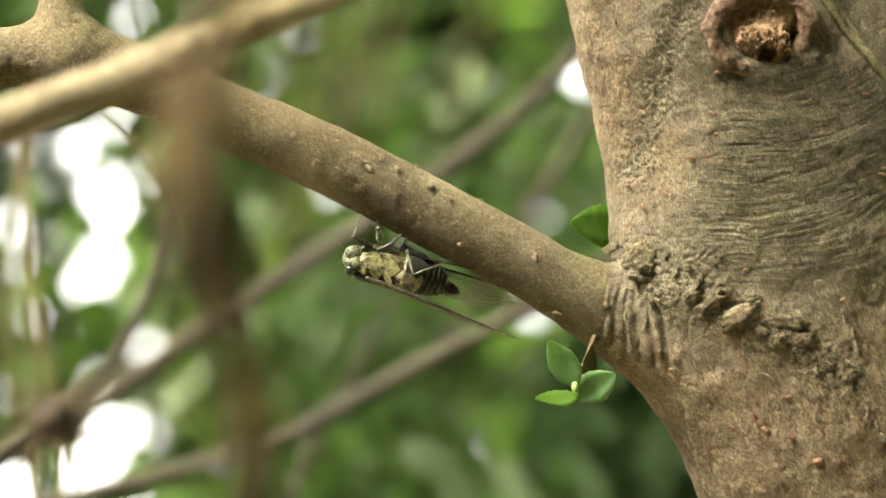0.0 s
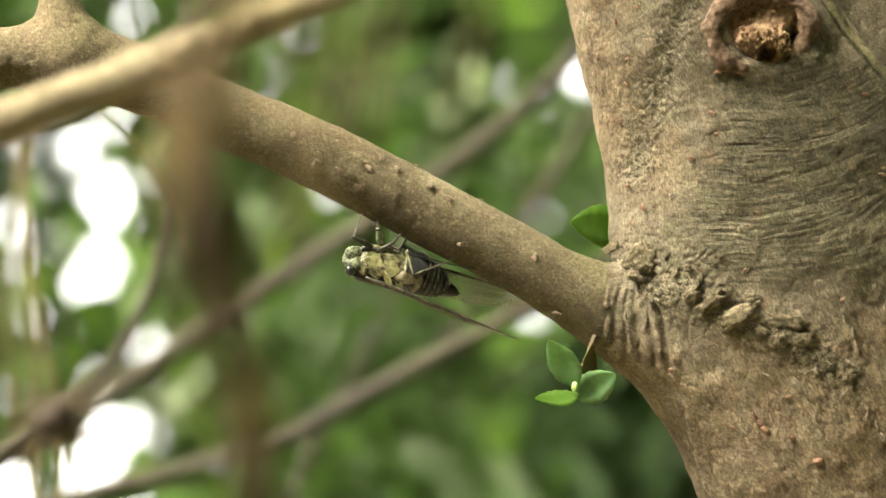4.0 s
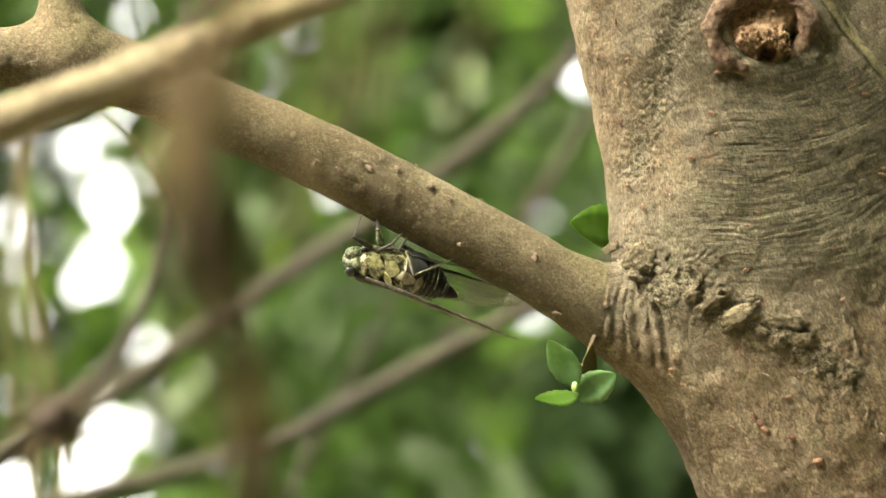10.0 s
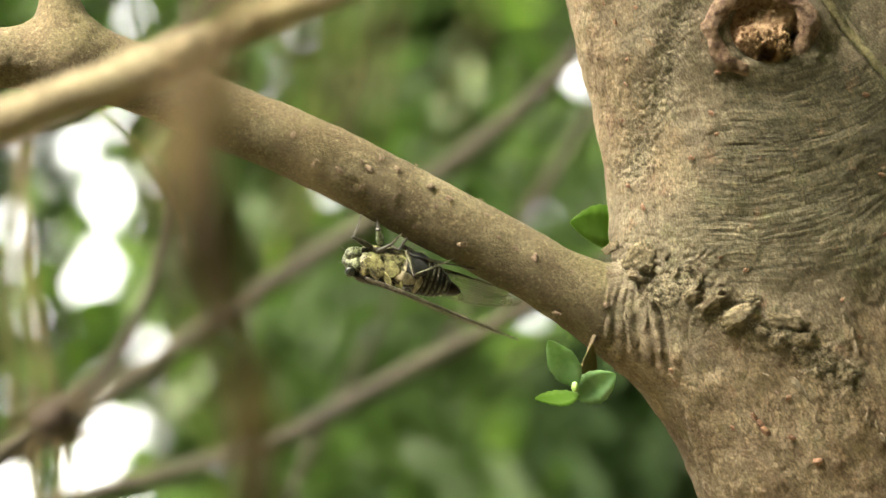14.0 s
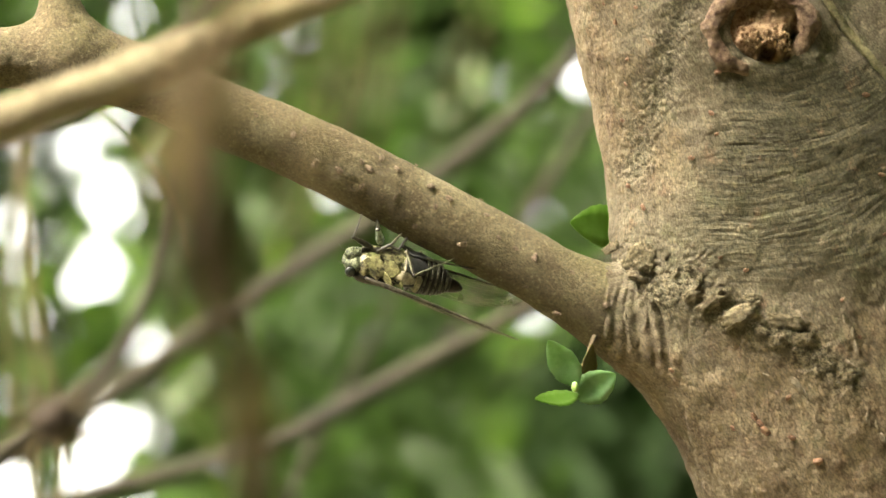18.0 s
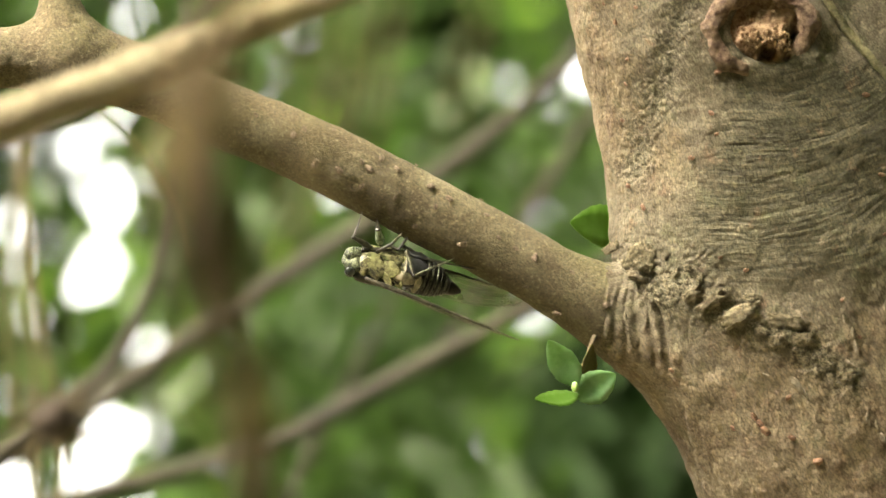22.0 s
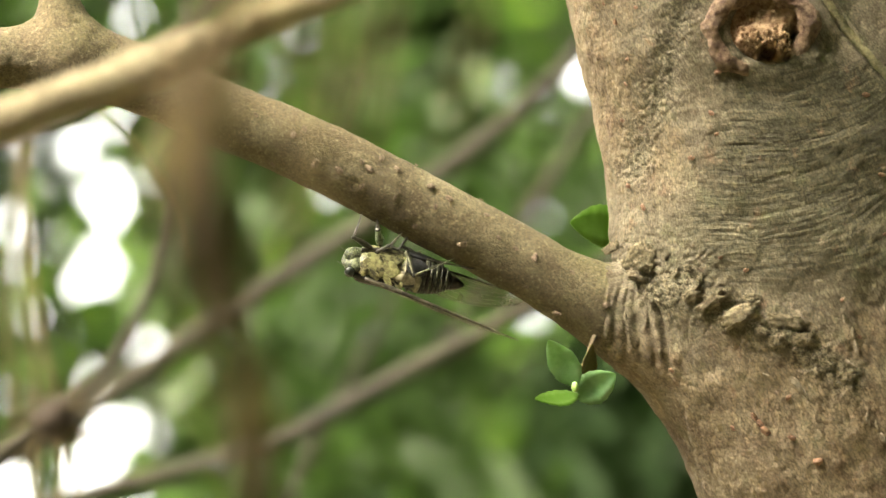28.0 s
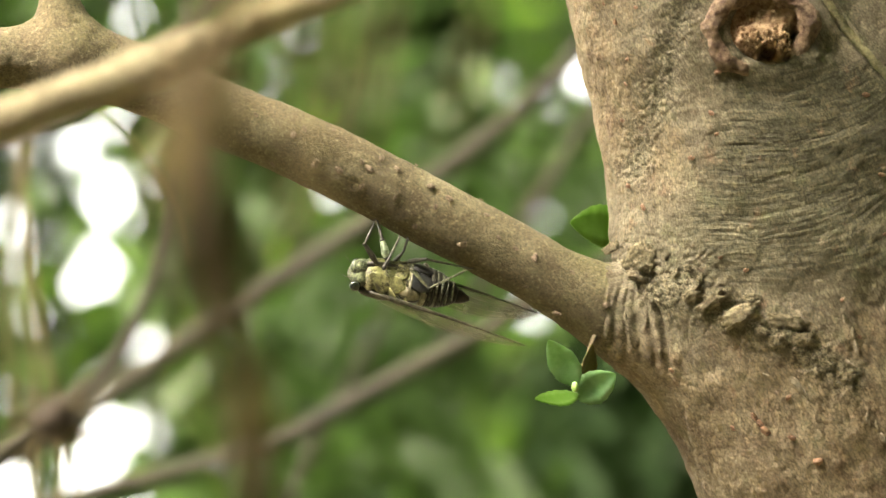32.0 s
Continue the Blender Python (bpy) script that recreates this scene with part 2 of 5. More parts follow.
def hashed(i, j, k, seed):
    h = (i * 374761393 + j * 668265263 + k * 2147483647 + seed * 974634533) & 0xFFFFFFFF
    h = ((h ^ (h >> 13)) * 1274126177) & 0xFFFFFFFF
    h = ((h ^ (h >> 16)) * 2246822519) & 0xFFFFFFFF
    return ((h ^ (h >> 15)) & 0xFFFFFF) / float(0xFFFFFF)


def vnoise(p, seed=0):
    """Smooth noise from 0 to 1 at points p."""
    i = np.floor(p).astype(np.int64)
    f = p - i
    f = f * f * f * (f * (f * 6 - 15) + 10)
    out = 0
    for a in (0, 1):
        for b in (0, 1):
            for c in (0, 1):
                w = (f[:, 0] if a else 1 - f[:, 0]) * (f[:, 1] if b else 1 - f[:, 1]) * (f[:, 2] if c else 1 - f[:, 2])
                out = out + w * hashed(i[:, 0] + a, i[:, 1] + b, i[:, 2] + c, seed)
    return out


def fbm(p, octaves=4, seed=0, gain=0.5):
    total, amp, norm = 0, 1.0, 0
    for o in range(octaves):
        total = total + amp * vnoise(p * 2.0 ** o + 17.3 * o, seed + o)
        norm += amp
        amp *= gain
    return total / norm


def smooth_line(points, steps):
    """Points of a smooth curve through rows of numbers, which may lie unevenly far apart."""
    p = np.array(points, float)
    gap = np.linalg.norm(np.diff(p[:, :3], axis=0), axis=1) if p.shape[1] > 3 else np.linalg.norm(np.diff(p, axis=0), axis=1)
    slope = np.diff(p, axis=0) / gap[:, None]
    m = np.empty_like(p)
    m[0], m[-1] = slope[0], slope[-1]
    m[1:-1] = (slope[:-1] * gap[1:, None] + slope[1:] * gap[:-1, None]) / (gap[1:] + gap[:-1])[:, None]
    out = []
    for i in range(len(p) - 1):
        for s in range(steps):
            t = s / steps
            a, b = 2 * t ** 3 - 3 * t * t + 1, t ** 3 - 2 * t * t + t
            c, d = 3 * t * t - 2 * t ** 3, t ** 3 - t * t
            out.append(a * p[i] + b * gap[i] * m[i] + c * p[i + 1] + d * gap[i] * m[i + 1])
    out.append(p[-1])
    return np.array(out)


def tube_data(line, around, wobble=0.0, seed=0, cap=True):
    """A tapered round stem along rows of x, y, z, radius; returns points, faces and metres around and along."""
    pts, rad = line[:, :3], line[:, 3]
    n = len(line)
    tang = np.gradient(pts, axis=0)
    tang /= np.linalg.norm(tang, axis=1)[:, None]
    side = np.cross(tang, (0.31, 0.9, 0.17))
    side /= np.linalg.norm(side, axis=1)[:, None]
    other = np.cross(tang, side)
    length = np.concatenate([[0], np.cumsum(np.linalg.norm(np.diff(pts, axis=0), axis=1))])
    ang = np.arange(around) * 2 * math.pi / around
    ring = np.cos(ang)[None, :, None] * side[:, None, :] + np.sin(ang)[None, :, None] * other[:, None, :]
    r = np.repeat(rad[:, None], around, 1)
    if wobble:
        q = np.stack([np.cos(ang)[None, :] + 0 * r, np.sin(ang)[None, :] + 0 * r, (length / np.maximum(rad.mean(), 1e-6))[:, None] + 0 * r], -1).reshape(-1, 3)
        r = r * (1 + wobble * (fbm(q * 1.3, 3, seed).reshape(n, around) - 0.5) * 2)
    v = (pts[:, None, :] + ring * r[:, :, None]).reshape(-1, 3)
    stem = np.stack([np.repeat((ang * rad.mean())[None, :], n, 0), np.repeat(length[:, None], around, 1), 0 * r], -1).reshape(-1, 3)
    faces = [(i * around + j, i * around + (j + 1) % around, (i + 1) * around + (j + 1) % around, (i + 1) * around + j) for i in range(n - 1) for j in range(around)]
    if cap:
        faces += [tuple(range(around))[::-1], tuple((n - 1) * around + j for j in range(around))]
    return v, faces, stem


def mesh_of(name, v, faces, stem=None, zone=None):
    me = bpy.data.meshes.new(name)
    me.from_pydata(np.asarray(v).tolist(), [], faces)
    if stem is not None:
        at = me.attributes.new("stem", "FLOAT_VECTOR", "POINT")
        at.data.foreach_set("vector", np.asarray(stem, np.float32).ravel())
    if zone is not None:
        at = me.attributes.new("zone", "FLOAT_VECTOR", "POINT")
        at.data.foreach_set("vector", np.asarray(zone, np.float32).ravel())
    me.update()
    return me


def stem_mesh(name, rows, around=12, steps=6, wobble=0.12, seed=0):
    """rows: a Vector place and a radius in metres each."""
    line = smooth_line([(*p, r) for p, r in rows], steps)
    return mesh_of(name, *tube_data(line, around, wobble, seed))


# ---- the tree with the limb ----
# Stems as rows of across, up, ahead and radius, in centimetres about LIMB.
TRUNK_LINE = [(18.40, -15.48, 3.6, 7.9), (16.82, -8.44, 3.4, 7.35), (15.10, -4.19, 3.2, 7.5), (13.33, -0.36, 3.0, 7.35), (12.32, 3.08, 2.8, 6.75),
              (10.90, 5.76, 2.4, 5.9), (9.74, 8.44, 2.1, 5.4), (8.78, 12.26, 2.0, 4.9), (8.25, 14.75, 2.0, 4.6)]
BRANCH_LINE = [(-19.97, 5.85, -0.9, 0.95), (-16.15, 6.33, -0.6, 1.0), (-13.85, 6.49, -0.5, 1.05), (-12.13, 6.33, -0.4, 1.16), (-10.41, 5.82, -0.3, 1.15), (-7.35, 4.50, -0.1, 1.13),
               (-5.43, 3.73, 0.0, 1.13), (-3.52, 2.85, 0.1, 1.15), (-1.61, 1.86, 0.2, 1.14), (0.31, 0.84, 0.3, 1.15), (2.22, -0.15, 0.4, 1.14),
               (4.13, -1.24, 0.5, 1.2), (5.47, -1.99, 0.7, 1.4), (7.00, -2.66, 1.0, 1.7), (9.11, -3.42, 1.6, 1.9)]
SPUR_LINE = [(-12.61, 6.52, -0.4, 1.05), (-12.86, 7.67, -0.4, 0.75), (-13.01, 8.63, -0.35, 0.62), (-13.12, 10.73, -0.2, 0.5)]
FORK_LINE = [(13.70, 0.21, 3.2, 5.0), (15.80, 4.99, 3.0, 4.4), (17.33, 9.59, 2.6, 4.1), (19.25, 14.75, 2.2, 3.9)]


def limb_rows(rows):
    return np.array([(a, d, u, r) for a, u, d, r in rows], float) / 100.0


def stem_distance(p, line):
    """Distance of points from a round tapered stem, with where on it each lies."""
    best = np.full(len(p), 1e9)
    centre = np.zeros_like(p)
    along = np.zeros(len(p))
    run = 0.0
    for a, b in zip(line[:-1], line[1:]):
        ab = b[:3] - a[:3]
        ll = ab @ ab
        t = np.clip(((p - a[:3]) @ ab) / ll, 0, 1)
        c = a[:3] + t[:, None] * ab
        d = np.linalg.norm(p - c, axis=1) - (a[3] + t * (b[3] - a[3]))
        m = d < best
        best[m], centre[m], along[m] = d[m], c[m], (run + t * math.sqrt(ll))[m]
        run += math.sqrt(ll)
    return best, centre, along


LINES = [smooth_line(limb_rows(r), 4) for r in (TRUNK_LINE, BRANCH_LINE, SPUR_LINE, FORK_LINE)]
BLEND = (0.0, 0.020, 0.012, 0.016)


def soft_min(a, b, k):
    h = np.clip(0.5 + 0.5 * (b - a) / k, 0, 1)
    return b + (a - b) * h - k * h * (1 - h), h


def tree_field(p):
    """Smoothly joined stems: the distance, the way out, and each stem's own distance and length along."""
    found = [stem_distance(p, line) for line in LINES]
    d, c, _ = found[0]
    g = p - c
    g /= np.linalg.norm(g, axis=1)[:, None] + 1e-9
    for (d2, c2, _), k in zip(found[1:], BLEND[1:]):
        if k == BLEND[1]:
            k = k - 0.011 * np.clip(0.5 + (p[:, 2] - c2[:, 2]) / 0.012, 0, 1)
        g2 = p - c2
        g2 /= np.linalg.norm(g2, axis=1)[:, None] + 1e-9
        d, h = soft_min(d, d2, k)
        g = g * h[:, None] + g2 * (1 - h)[:, None]
    return d, g / (np.linalg.norm(g, axis=1)[:, None] + 1e-9), found


def polyline_near(q, rows):
    """Distance in the picture-square plane from a broken line, and the length along it."""
    best, where, run = np.full(len(q), 1e9), np.zeros(len(q)), 0.0
    for a, b in zip(rows[:-1], rows[1:]):
        a, b = np.array(a), np.array(b)
        ab = b - a
        t = np.clip(((q - a) @ ab) / (ab @ ab), 0, 1)
        d = np.linalg.norm(q - a - t[:, None] * ab, axis=1)
        m = d < best
        best[m], where[m] = d[m], (run + t * np.linalg.norm(ab))[m]
        run += np.linalg.norm(ab)
    return best, where


def bell(d, w):
    return np.exp(-(d / w) ** 2)


KNOT = np.array((10.77, 7.29))
RIDGE = [(5.82, 0.02), (6.58, -0.40), (7.19, -1.22), (8.53, -1.70), (9.87, -2.32), (11.59, -3.00), (13.51, -4.23)]
ROUGH = [(8.44, 9.20), (7.86, 7.48), (7.29, 5.76), (6.81, 4.23), (6.39, 2.70)]
SEAM = [(12.36, 9.01), (13.22, 7.58), (14.18, 6.43), (15.61, 4.80)]


def cells(q, seed):
    """Distances to the nearest and second nearest of scattered points, one in each unit square, and the nearest one's chance."""
    i = np.floor(q).astype(np.int64)
    first, second, luck = np.full(len(q), 9.0), np.full(len(q), 9.0), np.zeros(len(q))
    for a in (-1, 0, 1):
        for b in (-1, 0, 1):
            u, v = i[:, 0] + a, i[:, 1] + b
            d = np.hypot(u + hashed(u, v, 0 * u, seed) - q[:, 0], v + hashed(u, v, 0 * u + 1, seed) - q[:, 1])
            m = d < first
            second = np.where(m, first, np.minimum(second, d))
            luck = np.where(m, hashed(u, v, 0 * u + 2, seed), luck)
            first = np.where(m, d, first)
    return first, second, luck


def plates(q, size, seed):
    """Cracked bark plates: -1 in the cracks, up to 1 on the highest plates."""
    warp = np.stack([fbm(np.stack([q[:, 0] * 1.7, q[:, 1] * 1.7, 0 * q[:, 0] + k], -1), 3, seed + 5) for k in (0.0, 9.0)], -1) - 0.5
    f1, f2, luck = cells((q + 0.5 * warp) / np.array(size), seed)
    return np.where(f2 - f1 < 0.16, (f2 - f1) / 0.16 * 1.3 - 1.0, 0.3) + (luck - 0.35) * np.clip((f2 - f1) / 0.25, 0, 1)


def bent_level(p):
    """Centimetres up the trunk, along the wrinkles, which rise where the second stem pulls them up."""
    q = p[:, (0, 2)] * 100.0
    lift = np.clip(q[:, 0] - 10.2, 0, 9)
    return q[:, 1] - (0.055 * lift ** 2 + 0.04 * lift) * np.clip((q[:, 1] + 2.5) / 4.0, 0, 1) - 0.3 * (fbm(p * 60.0, 2, 12) - 0.5)


def bark_zones(p, found):
    """How far the bark is wrinkled across, corky grey and warm smooth, at each place."""
    q = p[:, (0, 2)] * 100.0
    ragged = fbm(p * 130.0, 3, 201) - 0.5
    left = 8.5 - 1.4 * np.clip((3.4 - q[:, 1]) / 2.0, 0, 1)
    wrinkled = np.clip((q[:, 0] + 2.0 * ragged - left) / 1.6, 0, 1) * np.clip((q[:, 1] + 1.8 + ragged) / 1.8, 0, 1) * np.clip((7.0 - q[:, 1] + ragged) / 1.2, 0, 1)
    cork = 0.9 * bell(polyline_near(q, ROUGH)[0] + 0.9 * ragged, 0.50) + 1.0 * bell(polyline_near(q, RIDGE[2:])[0] + 0.8 * ragged, 0.55)
    cork += 0.55 * bell(np.hypot((q[:, 0] - 7.9) / 1.5, (q[:, 1] + 0.7)), 0.8)
    edge = found[0][1][:, 0] * 100 - q[:, 0]
    warm = np.clip((edge - 3.3 + 2.5 * ragged) / 1.2, 0, 1) * np.clip((q[:, 1] - 1.0) / 2.0, 0, 1) + 0.75 * np.clip((-2.6 - q[:, 1] + 3 * ragged) / 1.6, 0, 1)
    streak = fbm(np.stack([q[:, 0] * 2.6 + q[:, 1] * 0.9, q[:, 1] * 0.55, 0 * ragged], -1), 3, 203)
    warm += 0.9 * np.clip((streak - 0.52) * 9, 0, 1) * np.clip((q[:, 0] - 11.5) / 1.5, 0, 1) * np.clip((-1.5 - q[:, 1]) / 1.0, 0, 1)
    return np.stack([np.clip(wrinkled * 1.1, 0, 1), np.clip(cork, 0, 1), np.clip(warm, 0, 1.2)], -1)


def bark_relief(p, found, zones):
    """Metres of relief on the joined stems: wrinkles, the ridge over the branch, the knot, the rough strip."""
    q = p[:, (0, 2)] * 100.0
    front = np.clip((0.035 - p[:, 1]) / 0.02, 0, 1)
    on_trunk = np.clip((found[1][0] - found[0][0]) / 0.012, 0, 1)
    cm = p * 100.0
    out = (fbm(cm * 0.55, 3, 3) - 0.5) * 0.0030 * on_trunk + (fbm(cm * 0.8, 3, 5) - 0.5) * 0.0012
    out += (fbm(cm * 3.2, 3, 9) - 0.5) * 0.0006
    knob = bell(np.hypot(q[:, 0] - (-11.36), q[:, 1] - (7.00)), 1.1) + bell(np.hypot(q[:, 0] - (-14.43), q[:, 1] - (5.76)), 1.0)
    knob = np.clip(1.6 * knob, 0, 1)
    out += knob * (np.abs(fbm(cm * 2.6, 3, 15, 0.6) - 0.5) * 2 - 0.3) * 0.0009
    low = np.clip((-1.8 - q[:, 1]) / 2.0, 0, 1) * on_trunk
    level = bent_level(p)
    # fine upright flakes
    flake = np.abs(fbm(np.stack([q[:, 0] * 8.5, cm[:, 1] * 8.5, level * 3.2], -1), 3, 13, 0.6) - 0.5) * 2
    out += (np.clip(flake * 2.2, 0, 0.6) - 0.4) * 0.0005 * (0.10 + 0.9 * np.maximum(on_trunk, knob) + 0.5 * (1 - on_trunk) * np.clip((fbm(cm * 0.9, 3, 17) - 0.5) * 8, 0, 1))
    # wrinkles across the stem, bent where the fork pulls them up
    where = np.clip(fbm(cm * np.array((0.5, 0.5, 1.2)), 3, 24) * 3.4 - 1.2, 0.15, 1)
    patch = zones[:, 0]
    turns = level * 4.6 + 4.2 * (fbm(np.stack([q[:, 0] * 0.30, level * 0.9, 0 * level], -1), 3, 21) - 0.5)
    wave = np.abs(np.sin(math.pi * turns)) ** 0.55
    turns = level * 8.4 + 5.0 * (fbm(np.stack([q[:, 0] * 0.42, level * 1.2, 0 * level + 5], -1), 3, 22) - 0.5)
    fine = np.abs(np.sin(math.pi * turns)) ** 0.7
    out += ((wave - 0.7) * 0.00036 * where + (fine - 0.6) * 0.00022) * patch * on_trunk * front
    # a few longer cracks among them
    n = fbm(np.stack([q[:, 0] * 0.5, level * 2.2, 0 * level + 4], -1), 2, 26)
    out -= np.exp(-((n - 0.5) / 0.022) ** 2) * 0.0007 * patch * np.clip(fbm(cm * 0.9, 2, 28) * 5 - 2.7, 0, 1) * front
    # fibres of bark that run down from the ridge
    f = np.stack([q[:, 0] * 7.0 + q[:, 1] * 2.6, q[:, 1] * 1.3 - q[:, 0] * 0.5, cm[:, 1] * 3], -1)
    out += (fbm(f, 3, 31) - 0.5) * 0.0008 * low
    # folds that fan out where the branch leaves the trunk
    fan = (q[:, 0] - 6.55) / np.maximum(2.2 - q[:, 1], 0.5)
    pleat = fan * 13 + 1.3 * (fbm(cm * np.array((0.8, 0.8, 0.5)), 3, 34) - 0.5)
    fold = np.clip((q[:, 0] - 5.2) / 0.5, 0, 1) * np.clip((8.5 - q[:, 0]) / 0.8, 0, 1) * np.clip((q[:, 1] + 4.6) / 1.4, 0, 1) * np.clip((-0.9 - q[:, 1]) / 0.6, 0, 1)
    out += ((np.abs(np.sin(math.pi * pleat)) ** 0.8 - 0.65) * 0.0009 + (fbm(np.stack([q[:, 0] * 6, cm[:, 1] * 6, q[:, 1] * 2], -1), 3, 33) - 0.5) * 0.0012) * fold * front
    out -= bell(fan - 0.165, 0.018) * np.clip((q[:, 1] + 4.2) / 0.8, 0, 1) * np.clip((-1.7 - q[:, 1]) / 0.5, 0, 1) * 0.0015 * front
    # the swollen ridge over the branch, cracked into plates
    d, s = polyline_near(q, RIDGE)
    strong = np.clip(1.25 - np.abs(s - 2.9) / 5.5, 0.15, 1.0)
    out += bell(d, 0.75) * 0.0018 * strong * front
    near = (bell(d, 0.8) + bell(np.hypot((q[:, 0] - 8.0) / 1.7, (q[:, 1] + 0.5)), 0.9)) * front
    m = near > 0.05
    out[m] += np.clip(near[m], 0, 1) * plates(q[m], (0.34, 0.24), 43) * 0.0007
    # scaly grey bark in the rough strip by the knot
    d, s = polyline_near(q, ROUGH)
    near = bell(d, 0.62) * front
    m = near > 0.05
    out[m] += near[m] * (plates(q[m], (0.15, 0.26), 51) * 0.0007 + (fbm(cm[m] * 3.5, 4, 53, 0.62) - 0.5) * 0.0009)
    out -= bell(d - 0.1, 0.35) * 0.0010 * front
    # the seam of the second stem
    d, s = polyline_near(q, SEAM)
    out += (bell(d - 0.22, 0.2) * 0.0012 - bell(d, 0.14) * 0.0012) * front
    # the healed lip of the knot and its hollow
    k = q - KNOT
    ang = np.arctan2(k[:, 1], k[:, 0])
    rr = np.hypot(k[:, 0], k[:, 1] * 1.18) * (1 + 0.08 * np.sin(ang * 2 + 0.6) + 0.12 * (fbm(np.stack([np.cos(ang) * 1.6, np.sin(ang) * 1.6, 0 * ang], -1), 3, 61) - 0.5))
    near = front * (rr < 4)
    out += bell(rr - 1.6, 0.5) * (0.0022 + 0.0018 * (fbm(cm * 2.4, 4, 63) - 0.5)) * near
    out -= np.clip((1.28 - rr) / 0.22, 0, 1) * 0.0115 * near
    return out


def joined_stems():
    """The stems as one closed skin, laid on the joined field, with the relief on it."""
    bm_v, bm_f = [], []
    for line in LINES:
        v, f, _ = tube_data(line, 40)
        n = sum(len(x) for x in bm_v)
        bm_v.append(v)
        bm_f += [tuple(i + n for i in face) for face in f]
    raw = new("raw", mesh_of("raw", np.vstack(bm_v), bm_f))
    mod = raw.modifiers.new("skin", "REMESH")
    mod.mode, mod.voxel_size = "VOXEL", 0.0006
    skin = bpy.data.meshes.new_from_object(raw.evaluated_get(bpy.context.evaluated_depsgraph_get()))
    bpy.data.objects.remove(raw)
    n = len(skin.vertices)
    p = np.empty(n * 3)
    skin.vertices.foreach_get("co", p)
    p = p.reshape(-1, 3)
    for _ in range(3):
        d, g, found = tree_field(p)
        p = p - g * np.clip(d, -0.004, 0.004)[:, None]
    d, g, found = tree_field(p)
    def wound(rows, key, other, away):
        """Metres around and along a stem, about its middle line at the same place on one axis."""
        r = np.array(sorted(limb_rows(rows).tolist(), key=lambda q: q[key]))
        mid = [np.interp(p[:, key], r[:, key], r[:, c]) for c in (other, 1)]
        u, v = p[:, other] - mid[0], p[:, 1] - mid[1]
        return np.stack([np.arctan2(u, -v) * away, p[:, key] * (1.0 if key == 2 else 1.13), np.hypot(u, v)], -1)

    stems = (wound(TRUNK_LINE, 2, 0, 0.06), wound(BRANCH_LINE, 0, 2, 0.0115))
    stems[0][:, 1] = bent_level(p) / 100
    zones = bark_zones(p, found)
    p = p + g * bark_relief(p, found, zones)[:, None]
    on_branch = (np.minimum(found[1][0], found[2][0]) + 0.002 < found[0][0]) & (p[:, 0] < 0.055 + 0.004 * (fbm(p * 250.0, 2, 5) - 0.5))
    loops = np.empty(len(skin.loops), np.int64)
    skin.loops.foreach_get("vertex_index", loops)
    faces = loops.reshape(-1, 4)
    branch_face = on_branch[faces].sum(1) >= 2
    world = p @ LIMB_NP[:3, :3].T + LIMB_NP[:3, 3]
    bpy.data.meshes.remove(skin)
    made = []
    for chosen, stem in zip((~branch_face, branch_face), stems):
        f = faces[chosen]
        used, inverse = np.unique(f, return_inverse=True)
        made.append((world[used], inverse.reshape(-1, 4).tolist(), stem[used], zones[used]))
    return p, made


def skin_finder(p):
    """A function that gives the front of the skin at a place across and up (centimetres): centimetres ahead."""
    q = p[:, (0, 2)] * 100
    depth = p[:, 1] * 100

    def front(a, u):
        d = np.hypot(q[:, 0] - a, q[:, 1] - u)
        m = d < 0.13
        return float(depth[m].min()) if m.any() else 0.0
    return front


base = spot(17.53, -18.35, 3.0)
tree = thing("tree", (base.x + 0.03, base.y, 0.0), "mature tree with wrinkled brown bark and one long bare branch", "tree")
skin_points, (trunk_data, branch_data) = joined_stems()
front_of = skin_finder(skin_points)
trunk = part("trunk", mesh_of("trunk", *trunk_data), TRUNK_BARK, tree, "wrinkled brown bark with a healed knot")
branch = part("branch", mesh_of("branch", *branch_data), BRANCH_BARK, tree, "smooth brown branch dotted with lenticels")
part("lower_trunk", stem_mesh("lower_trunk", [(spot(18.25, -14.81, 3.6), 0.0775), (spot(18.6, -20.26, 3.6), 0.079), (Vector((base.x + 0.02, base.y + 0.01, 1.2)), 0.081),
     (Vector((base.x + 0.03, base.y, 0.5)), 0.09), (Vector((base.x + 0.03, base.y, 0.12)), 0.11), (Vector((base.x + 0.03, base.y, -0.05)), 0.15)], 32, 8, 0.08, 4), BARK, tree)
part("upper_trunk", stem_mesh("upper_trunk", [(spot(8.34, 14.18, 2.0), 0.0455), (spot(7.58, 21.83, 2.0), 0.043), (spot(8.72, 46.70, 10), 0.038), (spot(4.13, 107.93, 8), 0.028), (spot(7.00, 180.63, 30), 0.012)], 24, 8, 0.08, 5), BARK, tree)
part("second_stem", stem_mesh("second_stem", [(spot(19.06, 14.18, 2.2), 0.0385), (spot(23.27, 25.66, 4), 0.036), (spot(32.83, 58.18, 20), 0.028), (spot(42.40, 123.23, 10), 0.015), (spot(48.14, 171.07, 10), 0.007)], 20, 8, 0.08, 6), BARK, tree)
part("branch_end", stem_mesh("branch_end", [(spot(-19.69, 5.89, -0.9), 0.0094), (spot(-28.39, 7.29, -6), 0.009), (spot(-43.70, 12.26, -12), 0.007), (spot(-64.74, 21.83, -5), 0.004)], 14, 6, 0.1, 7), BRANCH_BARK, tree)
